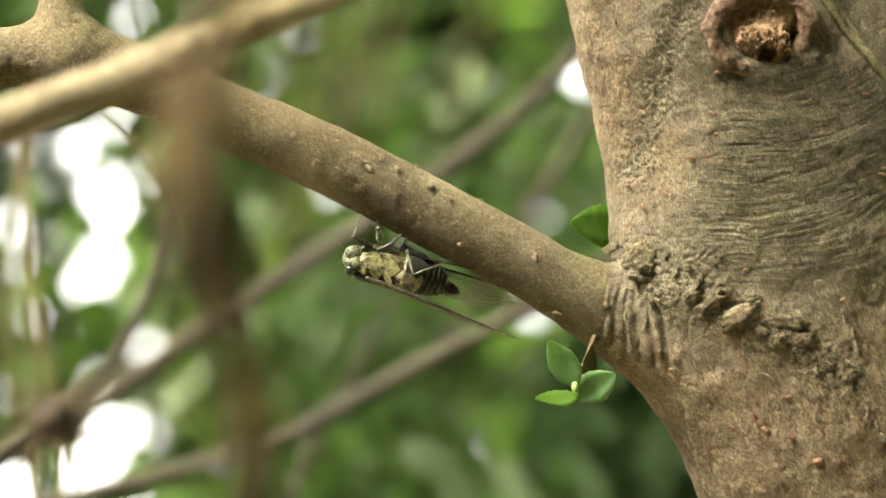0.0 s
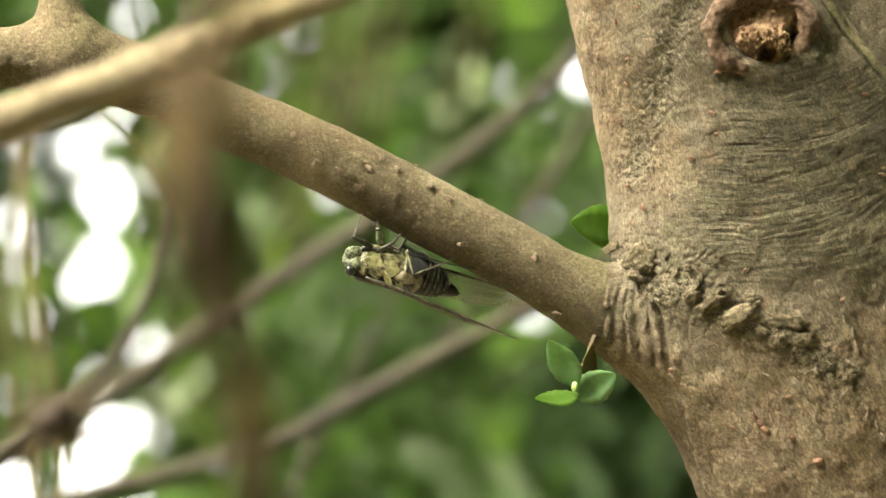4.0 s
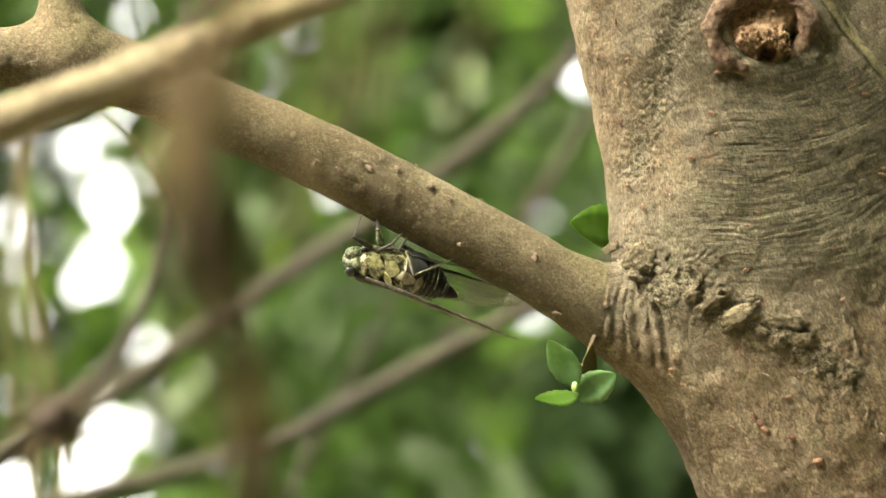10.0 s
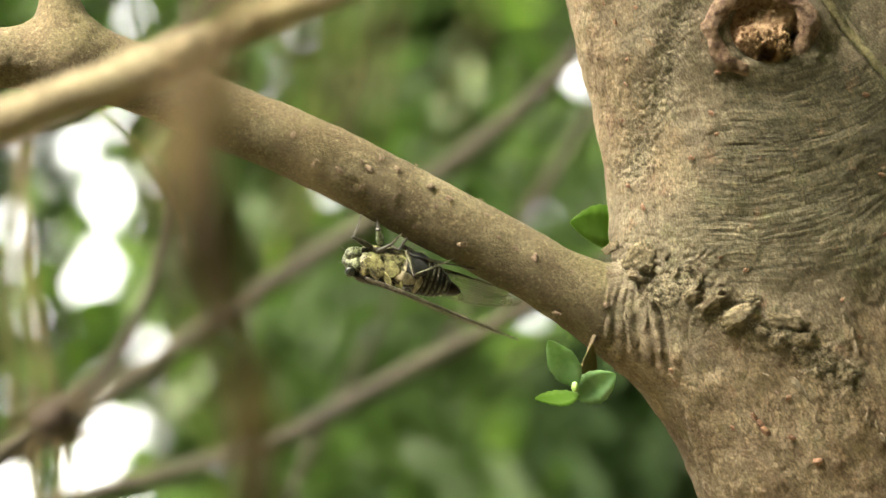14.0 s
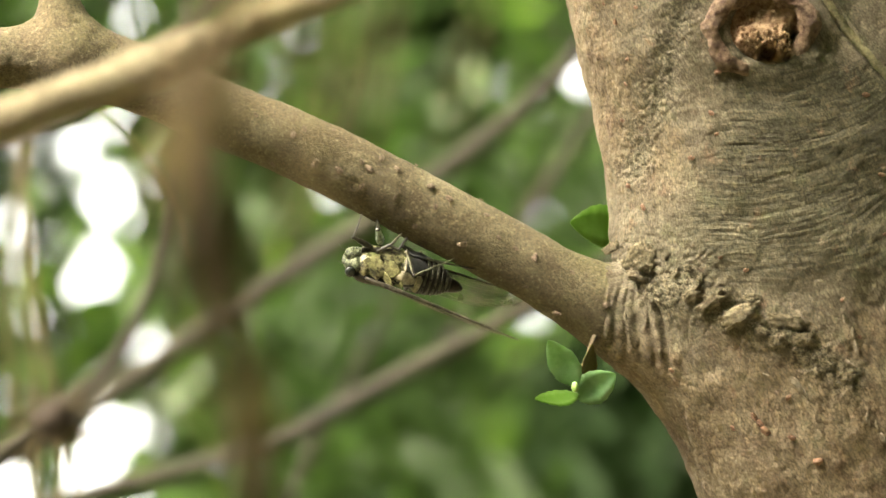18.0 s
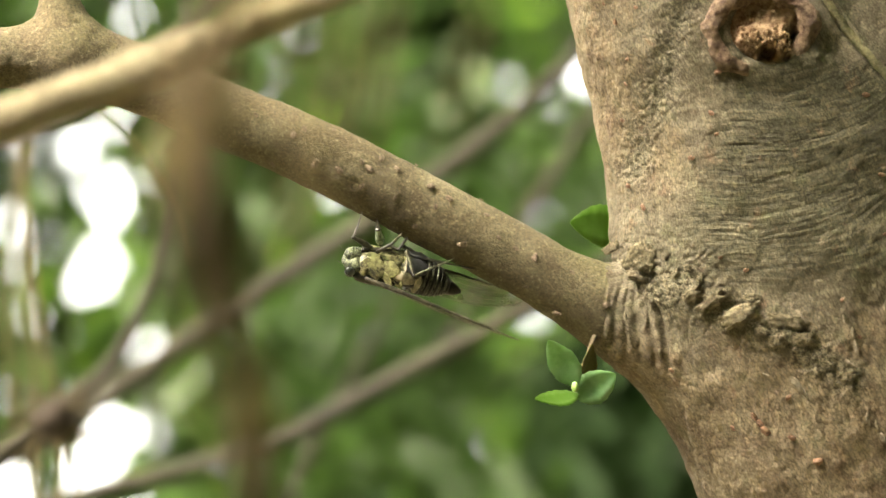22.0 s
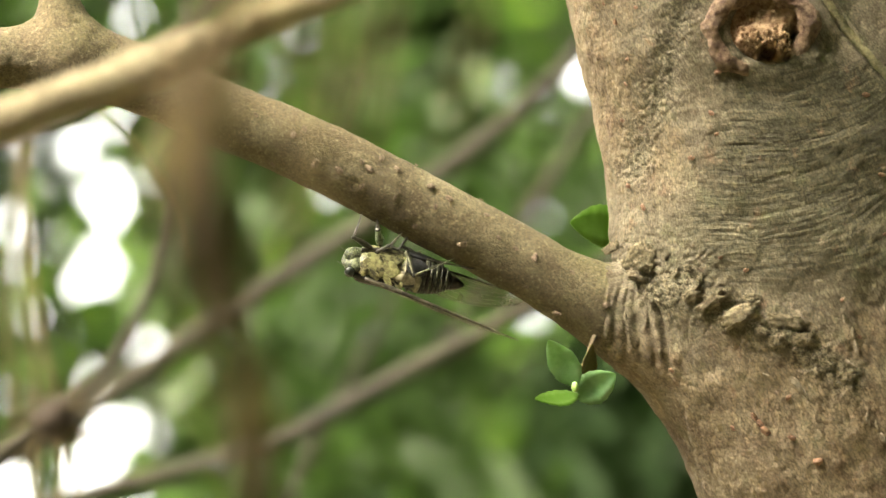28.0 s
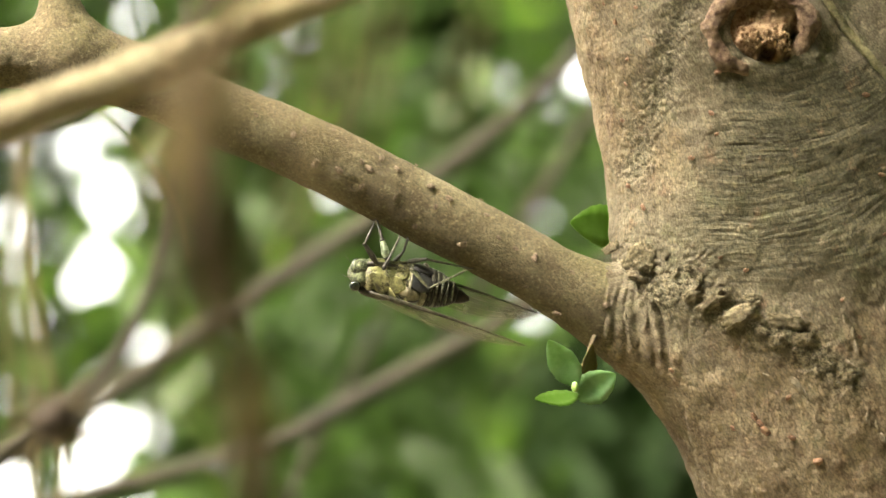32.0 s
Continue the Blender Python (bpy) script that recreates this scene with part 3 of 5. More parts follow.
part("spur_end", stem_mesh("spur_end", [(spot(-13.12, 10.54, -0.2), 0.0049), (spot(-13.85, 18.00, 2), 0.0042), (spot(-12.90, 33.31, 8), 0.003), (spot(-15.00, 50.53, 12), 0.0015)], 10, 6, 0.1, 8), BRANCH_BARK, tree)


# ---- ground ----
def ground_mesh():
    xs = np.concatenate([-np.geomspace(3000, 8, 18), np.linspace(-6, 6, 61), np.geomspace(8, 3000, 18)])
    ys = xs + 2
    gx, gy = np.meshgrid(xs, ys)
    p = np.stack([gx.ravel(), gy.ravel(), 0 * gx.ravel()], -1)
    z = (fbm(p * 0.8, 4, 71) - 0.5) * 0.10 * np.exp(-np.hypot(gx, gy).ravel() / 30)
    p[:, 2] = z
    n = len(xs)
    f = [(j * n + i, j * n + i + 1, (j + 1) * n + i + 1, (j + 1) * n + i) for j in range(n - 1) for i in range(n - 1)]
    return mesh_of("ground", p, f)


GROUND = plain("leaf_litter", (0.05, 0.04, 0.022), (0.13, 0.11, 0.05), 14, 0.95, 0.8, 0.01)
tagged(part("ground", ground_mesh(), GROUND, None), "brown woodland soil with leaf litter", "ground", kind="structure")


# ---- leaves in masses ----
def leaf_points(centres, sizes, seed, droop=0.35):
    """Six corners each of many small pointed leaves, folded along the midrib."""
    rng = np.random.default_rng(seed)
    n = len(centres)
    way = rng.normal(size=(n, 3))
    way[:, 2] -= droop * 2
    way /= np.linalg.norm(way, axis=1)[:, None]
    up = rng.normal(size=(n, 3)) * 0.8 + np.array((0, -0.35, 1.0))
    side = np.cross(way, up)
    side /= np.linalg.norm(side, axis=1)[:, None]
    up = np.cross(side, way)
    L, W = sizes[:, None], (sizes * rng.uniform(0.36, 0.5, n))[:, None]
    return np.stack([centres - way * L * 0.5, centres - way * L * 0.12 + side * W * 0.5 + up * W * 0.16, centres + way * L * 0.22 + side * W * 0.38 + up * W * 0.1,
                     centres + way * L * 0.5 - up * L * 0.08, centres + way * L * 0.22 - side * W * 0.38 + up * W * 0.1, centres - way * L * 0.12 - side * W * 0.5 + up * W * 0.16], 1)


def leaf_mesh(name, pts):
    o = np.arange(len(pts)) * 6
    f = np.concatenate([np.stack([o, o + 1, o + 2, o + 3], -1), np.stack([o, o + 3, o + 4, o + 5], -1)])
    return mesh_of(name, pts.reshape(-1, 3), f.tolist())


def leaf_cloud(name, centres, sizes, seed, droop=0.35):
    return leaf_mesh(name, leaf_points(centres, sizes, seed, droop))


# Openings of the wood to the sky behind, as seen from the eye: across and up at two metres, half width (centimetres).
WIDE_GAPS = [(-12.32, 3.42, 0.34), (-11.36, 1.93, 0.58), (-11.06, 1.28, 0.54), (-11.56, -0.44, 0.52), (-11.98, -1.17, 0.55), (-11.84, -6.96, 0.66), (-11.02, -5.95, 0.62), (-12.13, -7.73, 0.5), (-14.90, -8.11, 0.85),
             (-14.62, 0.88, 0.24), (-9.95, -3.27, 0.22), (-12.09, -4.29, 0.26), (-10.56, 7.86, 0.15), (-9.64, -6.39, 0.08), (-11.08, 4.32, 0.2), (-9.87, 2.51, 0.18), (-13.28, 2.12, 0.18), (-14.04, 3.65, 0.18),
             (-10.41, -7.92, 0.2), (-14.43, -0.55, 0.1), (-12.90, -3.04, 0.1), (-13.85, -2.28, 0.08), (-13.18, 0.40, 0.12), (-14.62, -4.96, 0.1), (-14.81, 2.70, 0.12)]
SMALL_GAPS = [(-4.57, 7.58, 0.15), (-5.85, 5.95, 0.13), (4.67, 5.91, 0.36), (3.94, 5.03, 0.11), (-3.82, 1.97, 0.2), (3.52, 0.95, 0.06), (2.95, -2.05, 0.22), (2.32, 5.57, 0.11), (7.00, -4.86, 0.02),
              (-7.44, -8.02, 0.10), (1.65, -6.58, 0.10), (-9.26, -4.96, 0.06), (-2.64, -2.77, 0.045)]
GAPS = WIDE_GAPS + SMALL_GAPS


def clear_of_gaps(pts):
    """Pushes leaves sideways out of every opening, as seen from the eye, and tells which of them are clear of all."""
    for _ in range(2):
        ok = np.ones(len(pts), bool)
        for a, u, r in GAPS:
            k = (pts[:, :, 1] + 2.0) / 2.0
            q = np.stack([pts[:, :, 0] / k, pts[:, :, 2] / k], -1) * 100
            e = np.roll(q, -1, axis=1) - q
            rel = np.array((a, u)) - q
            cross = e[:, :, 0] * rel[:, :, 1] - e[:, :, 1] * rel[:, :, 0]
            t = np.clip((rel * e).sum(-1) / ((e * e).sum(-1) + 1e-12), 0, 1)
            hit = (cross > 0).all(1) | (cross < 0).all(1) | (np.linalg.norm(rel - t[:, :, None] * e, axis=-1).min(1) < r)
            if not hit.any():
                continue
            ok &= ~hit
            way = q[hit].mean(1) - np.array((a, u))
            way /= np.linalg.norm(way, axis=1)[:, None] + 1e-9
            short = r + 0.005 - ((q[hit] - np.array((a, u))) * way[:, None, :]).sum(-1).min(1)
            move = way * (short * k[hit].max(1) / 100)[:, None]
            pts[hit, :, 0] += move[:, None, 0]
            pts[hit, :, 2] += move[:, None, 1]
    return ok


def wood_leaves(rng, count, near_m, far_m, wide, tall, low, size, density, seed):
    """Leaves in a deep bank of wood, with its openings left free."""
    out, have = [], 0
    while have < count:
        n = 20000
        away = rng.uniform(near_m, far_m, n)
        p = np.stack([rng.uniform(-wide, wide, n), away - 2.0, rng.uniform(low, tall, n)], -1)
        keep = fbm(p * 2.2, 3, 81) > density + 0.10 * rng.random(n)
        pts = leaf_points(p[keep], size * rng.uniform(0.6, 1.35, keep.sum()), seed + have)
        pts = pts[clear_of_gaps(pts)]
        out.append(pts)
        have += len(pts)
    pts = np.vstack(out)[:count]
    return pts @ LIMB_NP[:3, :3].T + LIMB_NP[:3, 3]


# ---- the wood behind ----
def limb(rows, away, thick):
    """A far limb: rows of across and up at two metres and radius there in centimetres, at 'away' metres."""
    return [(far(a, u, away), r * away / 200.0 * thick) for a, u, r in rows]


back_rng = np.random.default_rng(5)
wood = thing("slender_tree", (far(-19.21, -33.65, 3.4).x, far(0, 0, 3.4).y, 0.0), "slender grey tree with limbs slanting upward behind the branch", "tree")
root = Vector((far(-19.21, 0.00, 3.4).x, far(0, 0, 3.4).y, 0))
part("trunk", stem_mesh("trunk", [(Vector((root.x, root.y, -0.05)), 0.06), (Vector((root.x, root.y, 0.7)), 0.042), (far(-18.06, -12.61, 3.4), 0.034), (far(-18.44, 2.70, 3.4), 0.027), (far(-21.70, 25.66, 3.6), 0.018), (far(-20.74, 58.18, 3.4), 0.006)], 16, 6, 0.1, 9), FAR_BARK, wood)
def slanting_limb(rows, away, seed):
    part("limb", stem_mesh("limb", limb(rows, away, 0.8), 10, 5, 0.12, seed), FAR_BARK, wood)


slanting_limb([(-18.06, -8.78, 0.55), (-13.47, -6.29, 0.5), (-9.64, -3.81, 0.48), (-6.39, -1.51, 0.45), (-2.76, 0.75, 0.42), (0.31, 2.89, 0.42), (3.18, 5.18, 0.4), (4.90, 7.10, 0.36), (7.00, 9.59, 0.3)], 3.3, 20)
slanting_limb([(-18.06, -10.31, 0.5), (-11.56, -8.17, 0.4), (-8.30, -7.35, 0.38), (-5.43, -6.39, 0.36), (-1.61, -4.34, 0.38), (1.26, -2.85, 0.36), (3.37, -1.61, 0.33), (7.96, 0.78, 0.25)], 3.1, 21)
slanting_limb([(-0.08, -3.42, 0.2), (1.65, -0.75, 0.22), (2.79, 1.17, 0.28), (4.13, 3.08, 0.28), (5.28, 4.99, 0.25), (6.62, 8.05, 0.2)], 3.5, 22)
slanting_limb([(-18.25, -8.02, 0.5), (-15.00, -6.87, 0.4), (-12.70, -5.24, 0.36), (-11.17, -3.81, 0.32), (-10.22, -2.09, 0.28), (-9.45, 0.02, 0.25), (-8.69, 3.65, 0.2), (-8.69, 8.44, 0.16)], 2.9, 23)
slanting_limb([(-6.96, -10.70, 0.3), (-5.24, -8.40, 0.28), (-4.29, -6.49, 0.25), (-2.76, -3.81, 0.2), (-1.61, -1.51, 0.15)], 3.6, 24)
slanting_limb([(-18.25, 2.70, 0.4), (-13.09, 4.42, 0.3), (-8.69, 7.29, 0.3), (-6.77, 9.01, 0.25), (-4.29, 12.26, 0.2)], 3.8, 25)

for i, (count, near_m, far_m, wide, tall, low, size, density) in enumerate(((44000, 11.0, 13.0, 3.6, 4.5, -2.6, 0.20, 0.10), (58000, 7.0, 11.0, 2.6, 3.6, -2.0, 0.10, 0.20), (14000, 4.4, 7.0, 1.5, 1.8, -1.3, 0.055, 0.44))):
    tagged(part("woodland_foliage", leaf_mesh("woodland_foliage", wood_leaves(back_rng, count, near_m, far_m, wide, tall, low, size, density, 600 + i)), FAR_LEAF, None), "dense green woodland foliage with gaps to the sky", "foliage", kind="stuff")


def near_clumps(rng):
    """Nearer clumps of leaves in the wood, below the branch: across and up at two metres, half width there (centimetres), distance, count."""
    out = []
    for a, u, r, away, count in ((-3.94, -3.04, 0.75, 6.6, 70), (-0.94, -2.76, 1.0, 6.2, 60), (-1.61, -3.81, 1.1, 6.4, 60), (-2.76, -4.09, 0.9, 7.0, 50), (1.26, -3.81, 1.0, 8.6, 60), (-6.6, -3.0, 0.9, 6.2, 50), (-4.6, -5.2, 1.0, 6.4, 70), (2.22, -5.72, 1.2, 8.4, 80), (-2.9, -6.9, 1.1, 6.3, 70), (-5.6, -7.4, 1.0, 6.6, 60), (0.31, -7.44, 1.2, 6.3, 70), (2.79, -8.02, 1.2, 6.7, 80)):
        q = rng.normal(0, 0.5, (count, 3))
        d = away + q[:, 1] * 0.5
        out.append(np.stack([(a + q[:, 0] * r) * d / 200, d - 2.0, (u + q[:, 2] * r) * d / 200], -1))
    c = np.vstack(out)
    pts = leaf_points(c, rng.uniform(0.035, 0.065, len(c)), 640)
    pts = pts[clear_of_gaps(pts)]
    # a few leaves hang before the small openings
    veil = np.array([((a + da) * 2.2 / 100, 2.4, (u + du) * 2.2 / 100) for a, u in ((-5.82, 6.10), (-4.55, 7.63), (2.89, 0.94)) for da, du in ((0.0, 0.12), (-0.22, -0.08), (0.16, -0.16))])
    pts = np.concatenate([pts, leaf_points(veil, rng.uniform(0.018, 0.026, len(veil)), 641)])
    return pts @ LIMB_NP[:3, :3].T + LIMB_NP[:3, 3]


tagged(part("woodland_foliage", leaf_mesh("woodland_foliage", near_clumps(np.random.default_rng(8))), FAR_LEAF, None), "loose clumps of green leaves in the wood", "foliage", kind="stuff")


def darkening_leaves(rng):
    """Dark leaves added low beside the trunk, further back, in place of deep shade: across, up and half width as above.
    """
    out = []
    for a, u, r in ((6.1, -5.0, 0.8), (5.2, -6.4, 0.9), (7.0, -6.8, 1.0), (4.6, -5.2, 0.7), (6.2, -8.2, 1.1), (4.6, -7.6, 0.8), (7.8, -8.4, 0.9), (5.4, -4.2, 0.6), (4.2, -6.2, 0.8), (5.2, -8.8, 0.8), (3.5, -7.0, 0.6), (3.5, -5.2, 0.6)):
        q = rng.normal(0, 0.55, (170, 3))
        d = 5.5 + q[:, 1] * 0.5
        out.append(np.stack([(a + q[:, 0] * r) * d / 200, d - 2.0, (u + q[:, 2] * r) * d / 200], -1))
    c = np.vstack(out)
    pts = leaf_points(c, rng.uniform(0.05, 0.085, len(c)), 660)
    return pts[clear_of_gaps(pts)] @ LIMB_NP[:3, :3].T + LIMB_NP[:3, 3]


tagged(part("darkening_foliage", leaf_mesh("darkening_foliage", darkening_leaves(np.random.default_rng(18))), DARKENING_LEAF, None), "dark leaves added low in the wood in place of shade", "foliage", kind="stuff")


def shade_ring_leaves(rng, count):
    """Unseen leaves added to the sides and behind to block sky light; low to the left, tall elsewhere."""
    turn = rng.uniform(math.radians(35), math.radians(325), count)
    dist = rng.uniform(5.5, 9.0, count)
    open_side = np.sin(turn) < -0.45
    p = np.stack([np.sin(turn) * dist, np.cos(turn) * dist, np.where(open_side, 5.5, 9.0) * rng.random(count) ** 0.9 + 0.05], -1)
    keep = (fbm(p * 0.9, 3, 91) > 0.33) & (~open_side | (rng.random(count) < 0.6))
    return p[keep], rng.uniform(0.34, 0.52, keep.sum())


ring_p, ring_s = shade_ring_leaves(back_rng, 70000)
tagged(part("woodland_foliage", leaf_cloud("woodland_foliage", ring_p, ring_s, 7), FAR_LEAF, None), "unseen ring of foliage that blocks sky light", "foliage", kind="stuff")


def shading_crown_leaves(rng, count):
    """The tree's own crown, unseen above the limb, in clumps, thickened to cut the sky's light."""
    hubs = np.stack([rng.normal(0.5, 0.9, 90), rng.normal(0.0, 1.0, 90), rng.uniform(2.7, 4.8, 90)], -1)
    p = hubs[rng.integers(0, 90, count)] + rng.normal(0, 0.17, (count, 3))
    keep = p[:, 2] > 2.45
    return p[keep], rng.uniform(0.045, 0.085, keep.sum())


crown_p, crown_s = shading_crown_leaves(back_rng, 34000)
part("crown", leaf_cloud("crown", crown_p, crown_s, 8), CROWN_LEAF, tree, "unseen green crown of small leaves that dims light from above")


def light_blocking_leaves(rng, count):
    """Unseen leaves added over the clearing to hold off sky and sun, thinner to the left."""
    p = np.stack([rng.uniform(-6.0, 6.0, count), rng.uniform(-5.0, 9.5, count), rng.uniform(5.2, 7.6, count)], -1)
    keep = (fbm(p * 0.8, 3, 93) > 0.38) & (rng.random(count) < np.where(p[:, 1] > 2.6, 1.0, np.clip((p[:, 0] + 2.0) / 2.0, 0, 1)))
    return p[keep], rng.uniform(0.2, 0.34, keep.sum())


top_p, top_s = light_blocking_leaves(back_rng, 24000)
tagged(part("shading_canopy", leaf_cloud("shading_canopy", top_p, top_s, 9, 0.1), FAR_LEAF, None), "unseen leaf canopy that blocks sky and sun", "foliage", kind="stuff")

# trees that carry the foliage round about
tree_rng = np.random.default_rng(41)


def woodland_tree(height, thick, seed):
    """A grey forest tree: a leaning tapered trunk and rising limbs."""
    rng = np.random.default_rng(seed)
    t = thing("woodland_tree", Matrix.Identity(4), "grey woodland tree round the clearing", "tree", "trees of the wood")
    lean = rng.normal(0, 0.06, 2)
    line = [(Vector((lean[0] * z * (1 + 0.3 * math.sin(z)), lean[1] * z, z - 0.05)), thick * (1.5 if z == 0 else 1.0) * (1 - 0.85 * z / height)) for z in np.linspace(0, height, 7)]
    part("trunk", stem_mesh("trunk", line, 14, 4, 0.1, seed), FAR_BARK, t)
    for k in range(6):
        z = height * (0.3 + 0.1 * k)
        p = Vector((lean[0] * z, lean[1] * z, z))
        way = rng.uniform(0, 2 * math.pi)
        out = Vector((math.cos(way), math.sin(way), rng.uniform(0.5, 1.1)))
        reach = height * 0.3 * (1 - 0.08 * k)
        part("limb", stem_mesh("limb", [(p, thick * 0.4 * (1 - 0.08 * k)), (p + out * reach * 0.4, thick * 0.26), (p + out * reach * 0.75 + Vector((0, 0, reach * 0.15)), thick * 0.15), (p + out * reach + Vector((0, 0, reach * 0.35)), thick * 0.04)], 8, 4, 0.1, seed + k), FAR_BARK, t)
    return t


for kind in range(3):
    first = woodland_tree((9.0, 7.0, 11.0)[kind], (0.13, 0.09, 0.17)[kind], 500 + kind)
    for k in range(6):
        turn = radians(40 + (k * 3 + kind) * 15.5 + tree_rng.uniform(-4, 4))
        d = tree_rng.uniform(6.0, 8.6)
        m = pose(d * math.sin(turn), d * math.cos(turn), 0, 0, 0, tree_rng.uniform(0, 360))
        if k == 0:
            first.matrix_basis = m
        else:
            copy_thing(first, m)


def litter(rng, count):
    p = np.stack([rng.normal(0, 2.6, count), rng.normal(0.5, 2.6, count), np.zeros(count)], -1)
    p[:, 2] = (fbm(p * 0.8, 4, 71) - 0.5) * 0.10 * np.exp(-np.hypot(p[:, 0], p[:, 1]) / 30) + 0.012
    pts = leaf_points(p, rng.uniform(0.04, 0.08, count), 95, 0.0)
    pts[:, :, 2] = p[:, None, 2] + (pts[:, :, 2] - p[:, None, 2]) * 0.25
    return pts


tagged(part("leaf_litter", leaf_mesh("leaf_litter", litter(tree_rng, 9000)), DRY_LEAF, None), "fallen brown leaves on the woodland floor", "leaves", kind="stuff")


# ---- twigs in front ----
shrub = thing("shrub", (-0.75, spot(0, 0, -60).y, 0.0), "bare shrub with a pale twig crossing in front of the branch", "shrub")
FORE = 1.52
part("stem", stem_mesh("stem", [(Vector((-0.75, spot(0, 0, -60).y, -0.03)), 0.012), (Vector((-0.72, spot(0, 0, -58).y, 0.8)), 0.010), (Vector((-0.60, spot(0, 0, -52).y, 1.6)), 0.008), (far(-32.22, 0.40, FORE), 0.0065), (far(-24.57, 1.55, FORE), 0.0058)], 12, 6, 0.1, 30), TWIG_BARK, shrub)
part("twig", stem_mesh("twig", [(far(-24.95, 1.45, FORE), 0.0060), (far(-18.83, 3.08, FORE), 0.0057), (far(-15.00, 4.30, FORE), 0.0055), (far(-12.70, 5.18, FORE), 0.0054), (far(-10.98, 5.76, FORE), 0.0057), (far(-9.93, 6.10, FORE), 0.0063), (far(-8.69, 6.72, FORE), 0.0054), (far(-6.77, 7.54, FORE), 0.0050), (far(-4.67, 8.34, FORE), 0.0042), (far(0.31, 10.54, FORE), 0.0036), (far(9.87, 16.47, FORE), 0.002)], 18, 8, 0.2, 31), TWIG_BARK, shrub, "pale sunlit twig")
NEAR = 0.9
sapling = thing("sapling", (far(-6.01, 0.00, NEAR).x, far(0, 0, NEAR).y, 0.0), "thin brown sapling stem standing close in front of the tree", "sapling")
part("stem", stem_mesh("stem", [(Vector((far(-6.01, 0.00, NEAR).x, far(0, 0, 1.0).y, -0.03)), 0.007), (Vector((far(-5.62, 0.00, NEAR).x, far(0, 0, 1.08).y, 0.9)), 0.006), (far(-6.16, -12.61, 1.12), 0.0036), (far(-6.39, -6.49, 1.08), 0.0036), (far(-7.19, -2.28, 1.0), 0.0030), (far(-8.07, 1.55, NEAR), 0.0046), (far(-8.30, 4.23, NEAR), 0.0048), (far(-7.58, 7.10, NEAR), 0.0032), (far(-6.58, 9.59, NEAR), 0.0024), (far(-5.05, 16.09, NEAR), 0.0015)], 12, 6, 0.12, 32), STEM_BARK, sapling)
for rows in ([(-8.30, 4.13, 0.26), (-9.26, 5.57, 0.2), (-10.12, 7.29, 0.16), (-10.60, 9.59, 0.1)], [(-7.42, -1.89, 0.24), (-6.58, -0.55, 0.18), (-5.43, 1.55, 0.13), (-4.67, 3.65, 0.08)], [(-6.29, -8.78, 0.28), (-7.16, -6.87, 0.22), (-8.30, -4.76, 0.15), (-8.88, -3.04, 0.08)]):
    part("side_twig", stem_mesh("side_twig", [(far(a, u, NEAR), r / 200) for a, u, r in rows], 8, 5, 0.1, 33), STEM_BARK, sapling)
for rows in ([(-3.1, 9.8, 0.10), (-3.3, 7.0, 0.20), (-3.75, 4.4, 0.22), (-4.3, 2.0, 0.14), (-4.6, 0.2, 0.07)], [(-1.6, 9.8, 0.10), (-1.9, 7.2, 0.18), (-2.3, 5.0, 0.16), (-2.9, 2.9, 0.08)], [(-4.4, 9.8, 0.10), (-4.9, 7.2, 0.14), (-5.1, 4.6, 0.12), (-5.0, 1.6, 0.10), (-5.5, -1.4, 0.06)],
             [(1.4, 9.8, 0.10), (1.1, 7.4, 0.15), (0.6, 5.4, 0.13), (0.2, 3.6, 0.06)]):
    part("side_twig", stem_mesh("side_twig", [(far(-1.8, 13.0, NEAR + 0.05), 0.0009)] + [(far(a, u, NEAR + 0.12), r / 210) for a, u, r in rows], 8, 5, 0.1, 35), HANGING, sapling)
for a, u, b, v, w in ((-8.40, 4.80, -9.45, 0.78, 0.0080), (-8.69, 5.38, -10.22, 2.12, 0.0065), (-8.11, 3.85, -8.69, -0.55, 0.0075), (-7.54, 6.52, -6.87, 3.85, 0.006), (-6.58, -3.81, -6.01, -6.87, 0.006)):
    base_p, tip_p = far(a, u, NEAR), far(b, v, NEAR + 0.03)
    mid_p = (base_p + tip_p) / 2
    side = Vector((w, 0.001, 0.001))
    part("dry_leaf", mesh_of("dry_leaf", [tuple(q) for q in (base_p, mid_p - side * 0.4, mid_p + Vector((0, 0.002, 0)), mid_p + side * 0.4, tip_p)], [(0, 1, 2), (0, 2, 3), (1, 4, 2), (2, 4, 3)]), DRY_LEAF, sapling)



def ball(rows=8, cols=12):
    """Points and faces of a unit ball."""
    v = [(0, 0, 1)]
    for i in range(1, rows):
        a = math.pi * i / rows
        v += [(math.sin(a) * math.cos(2 * math.pi * j / cols), math.sin(a) * math.sin(2 * math.pi * j / cols), math.cos(a)) for j in range(cols)]
    v.append((0, 0, -1))
    f = [(0, 1 + j, 1 + (j + 1) % cols) for j in range(cols)]
    for i in range(rows - 2):
        o = 1 + i * cols
        f += [(o + j, o + cols + j, o + cols + (j + 1) % cols, o + (j + 1) % cols) for j in range(cols)]
    o = 1 + (rows - 2) * cols
    f += [(o + j, len(v) - 1, o + (j + 1) % cols) for j in range(cols)]
    return np.array(v, float), f


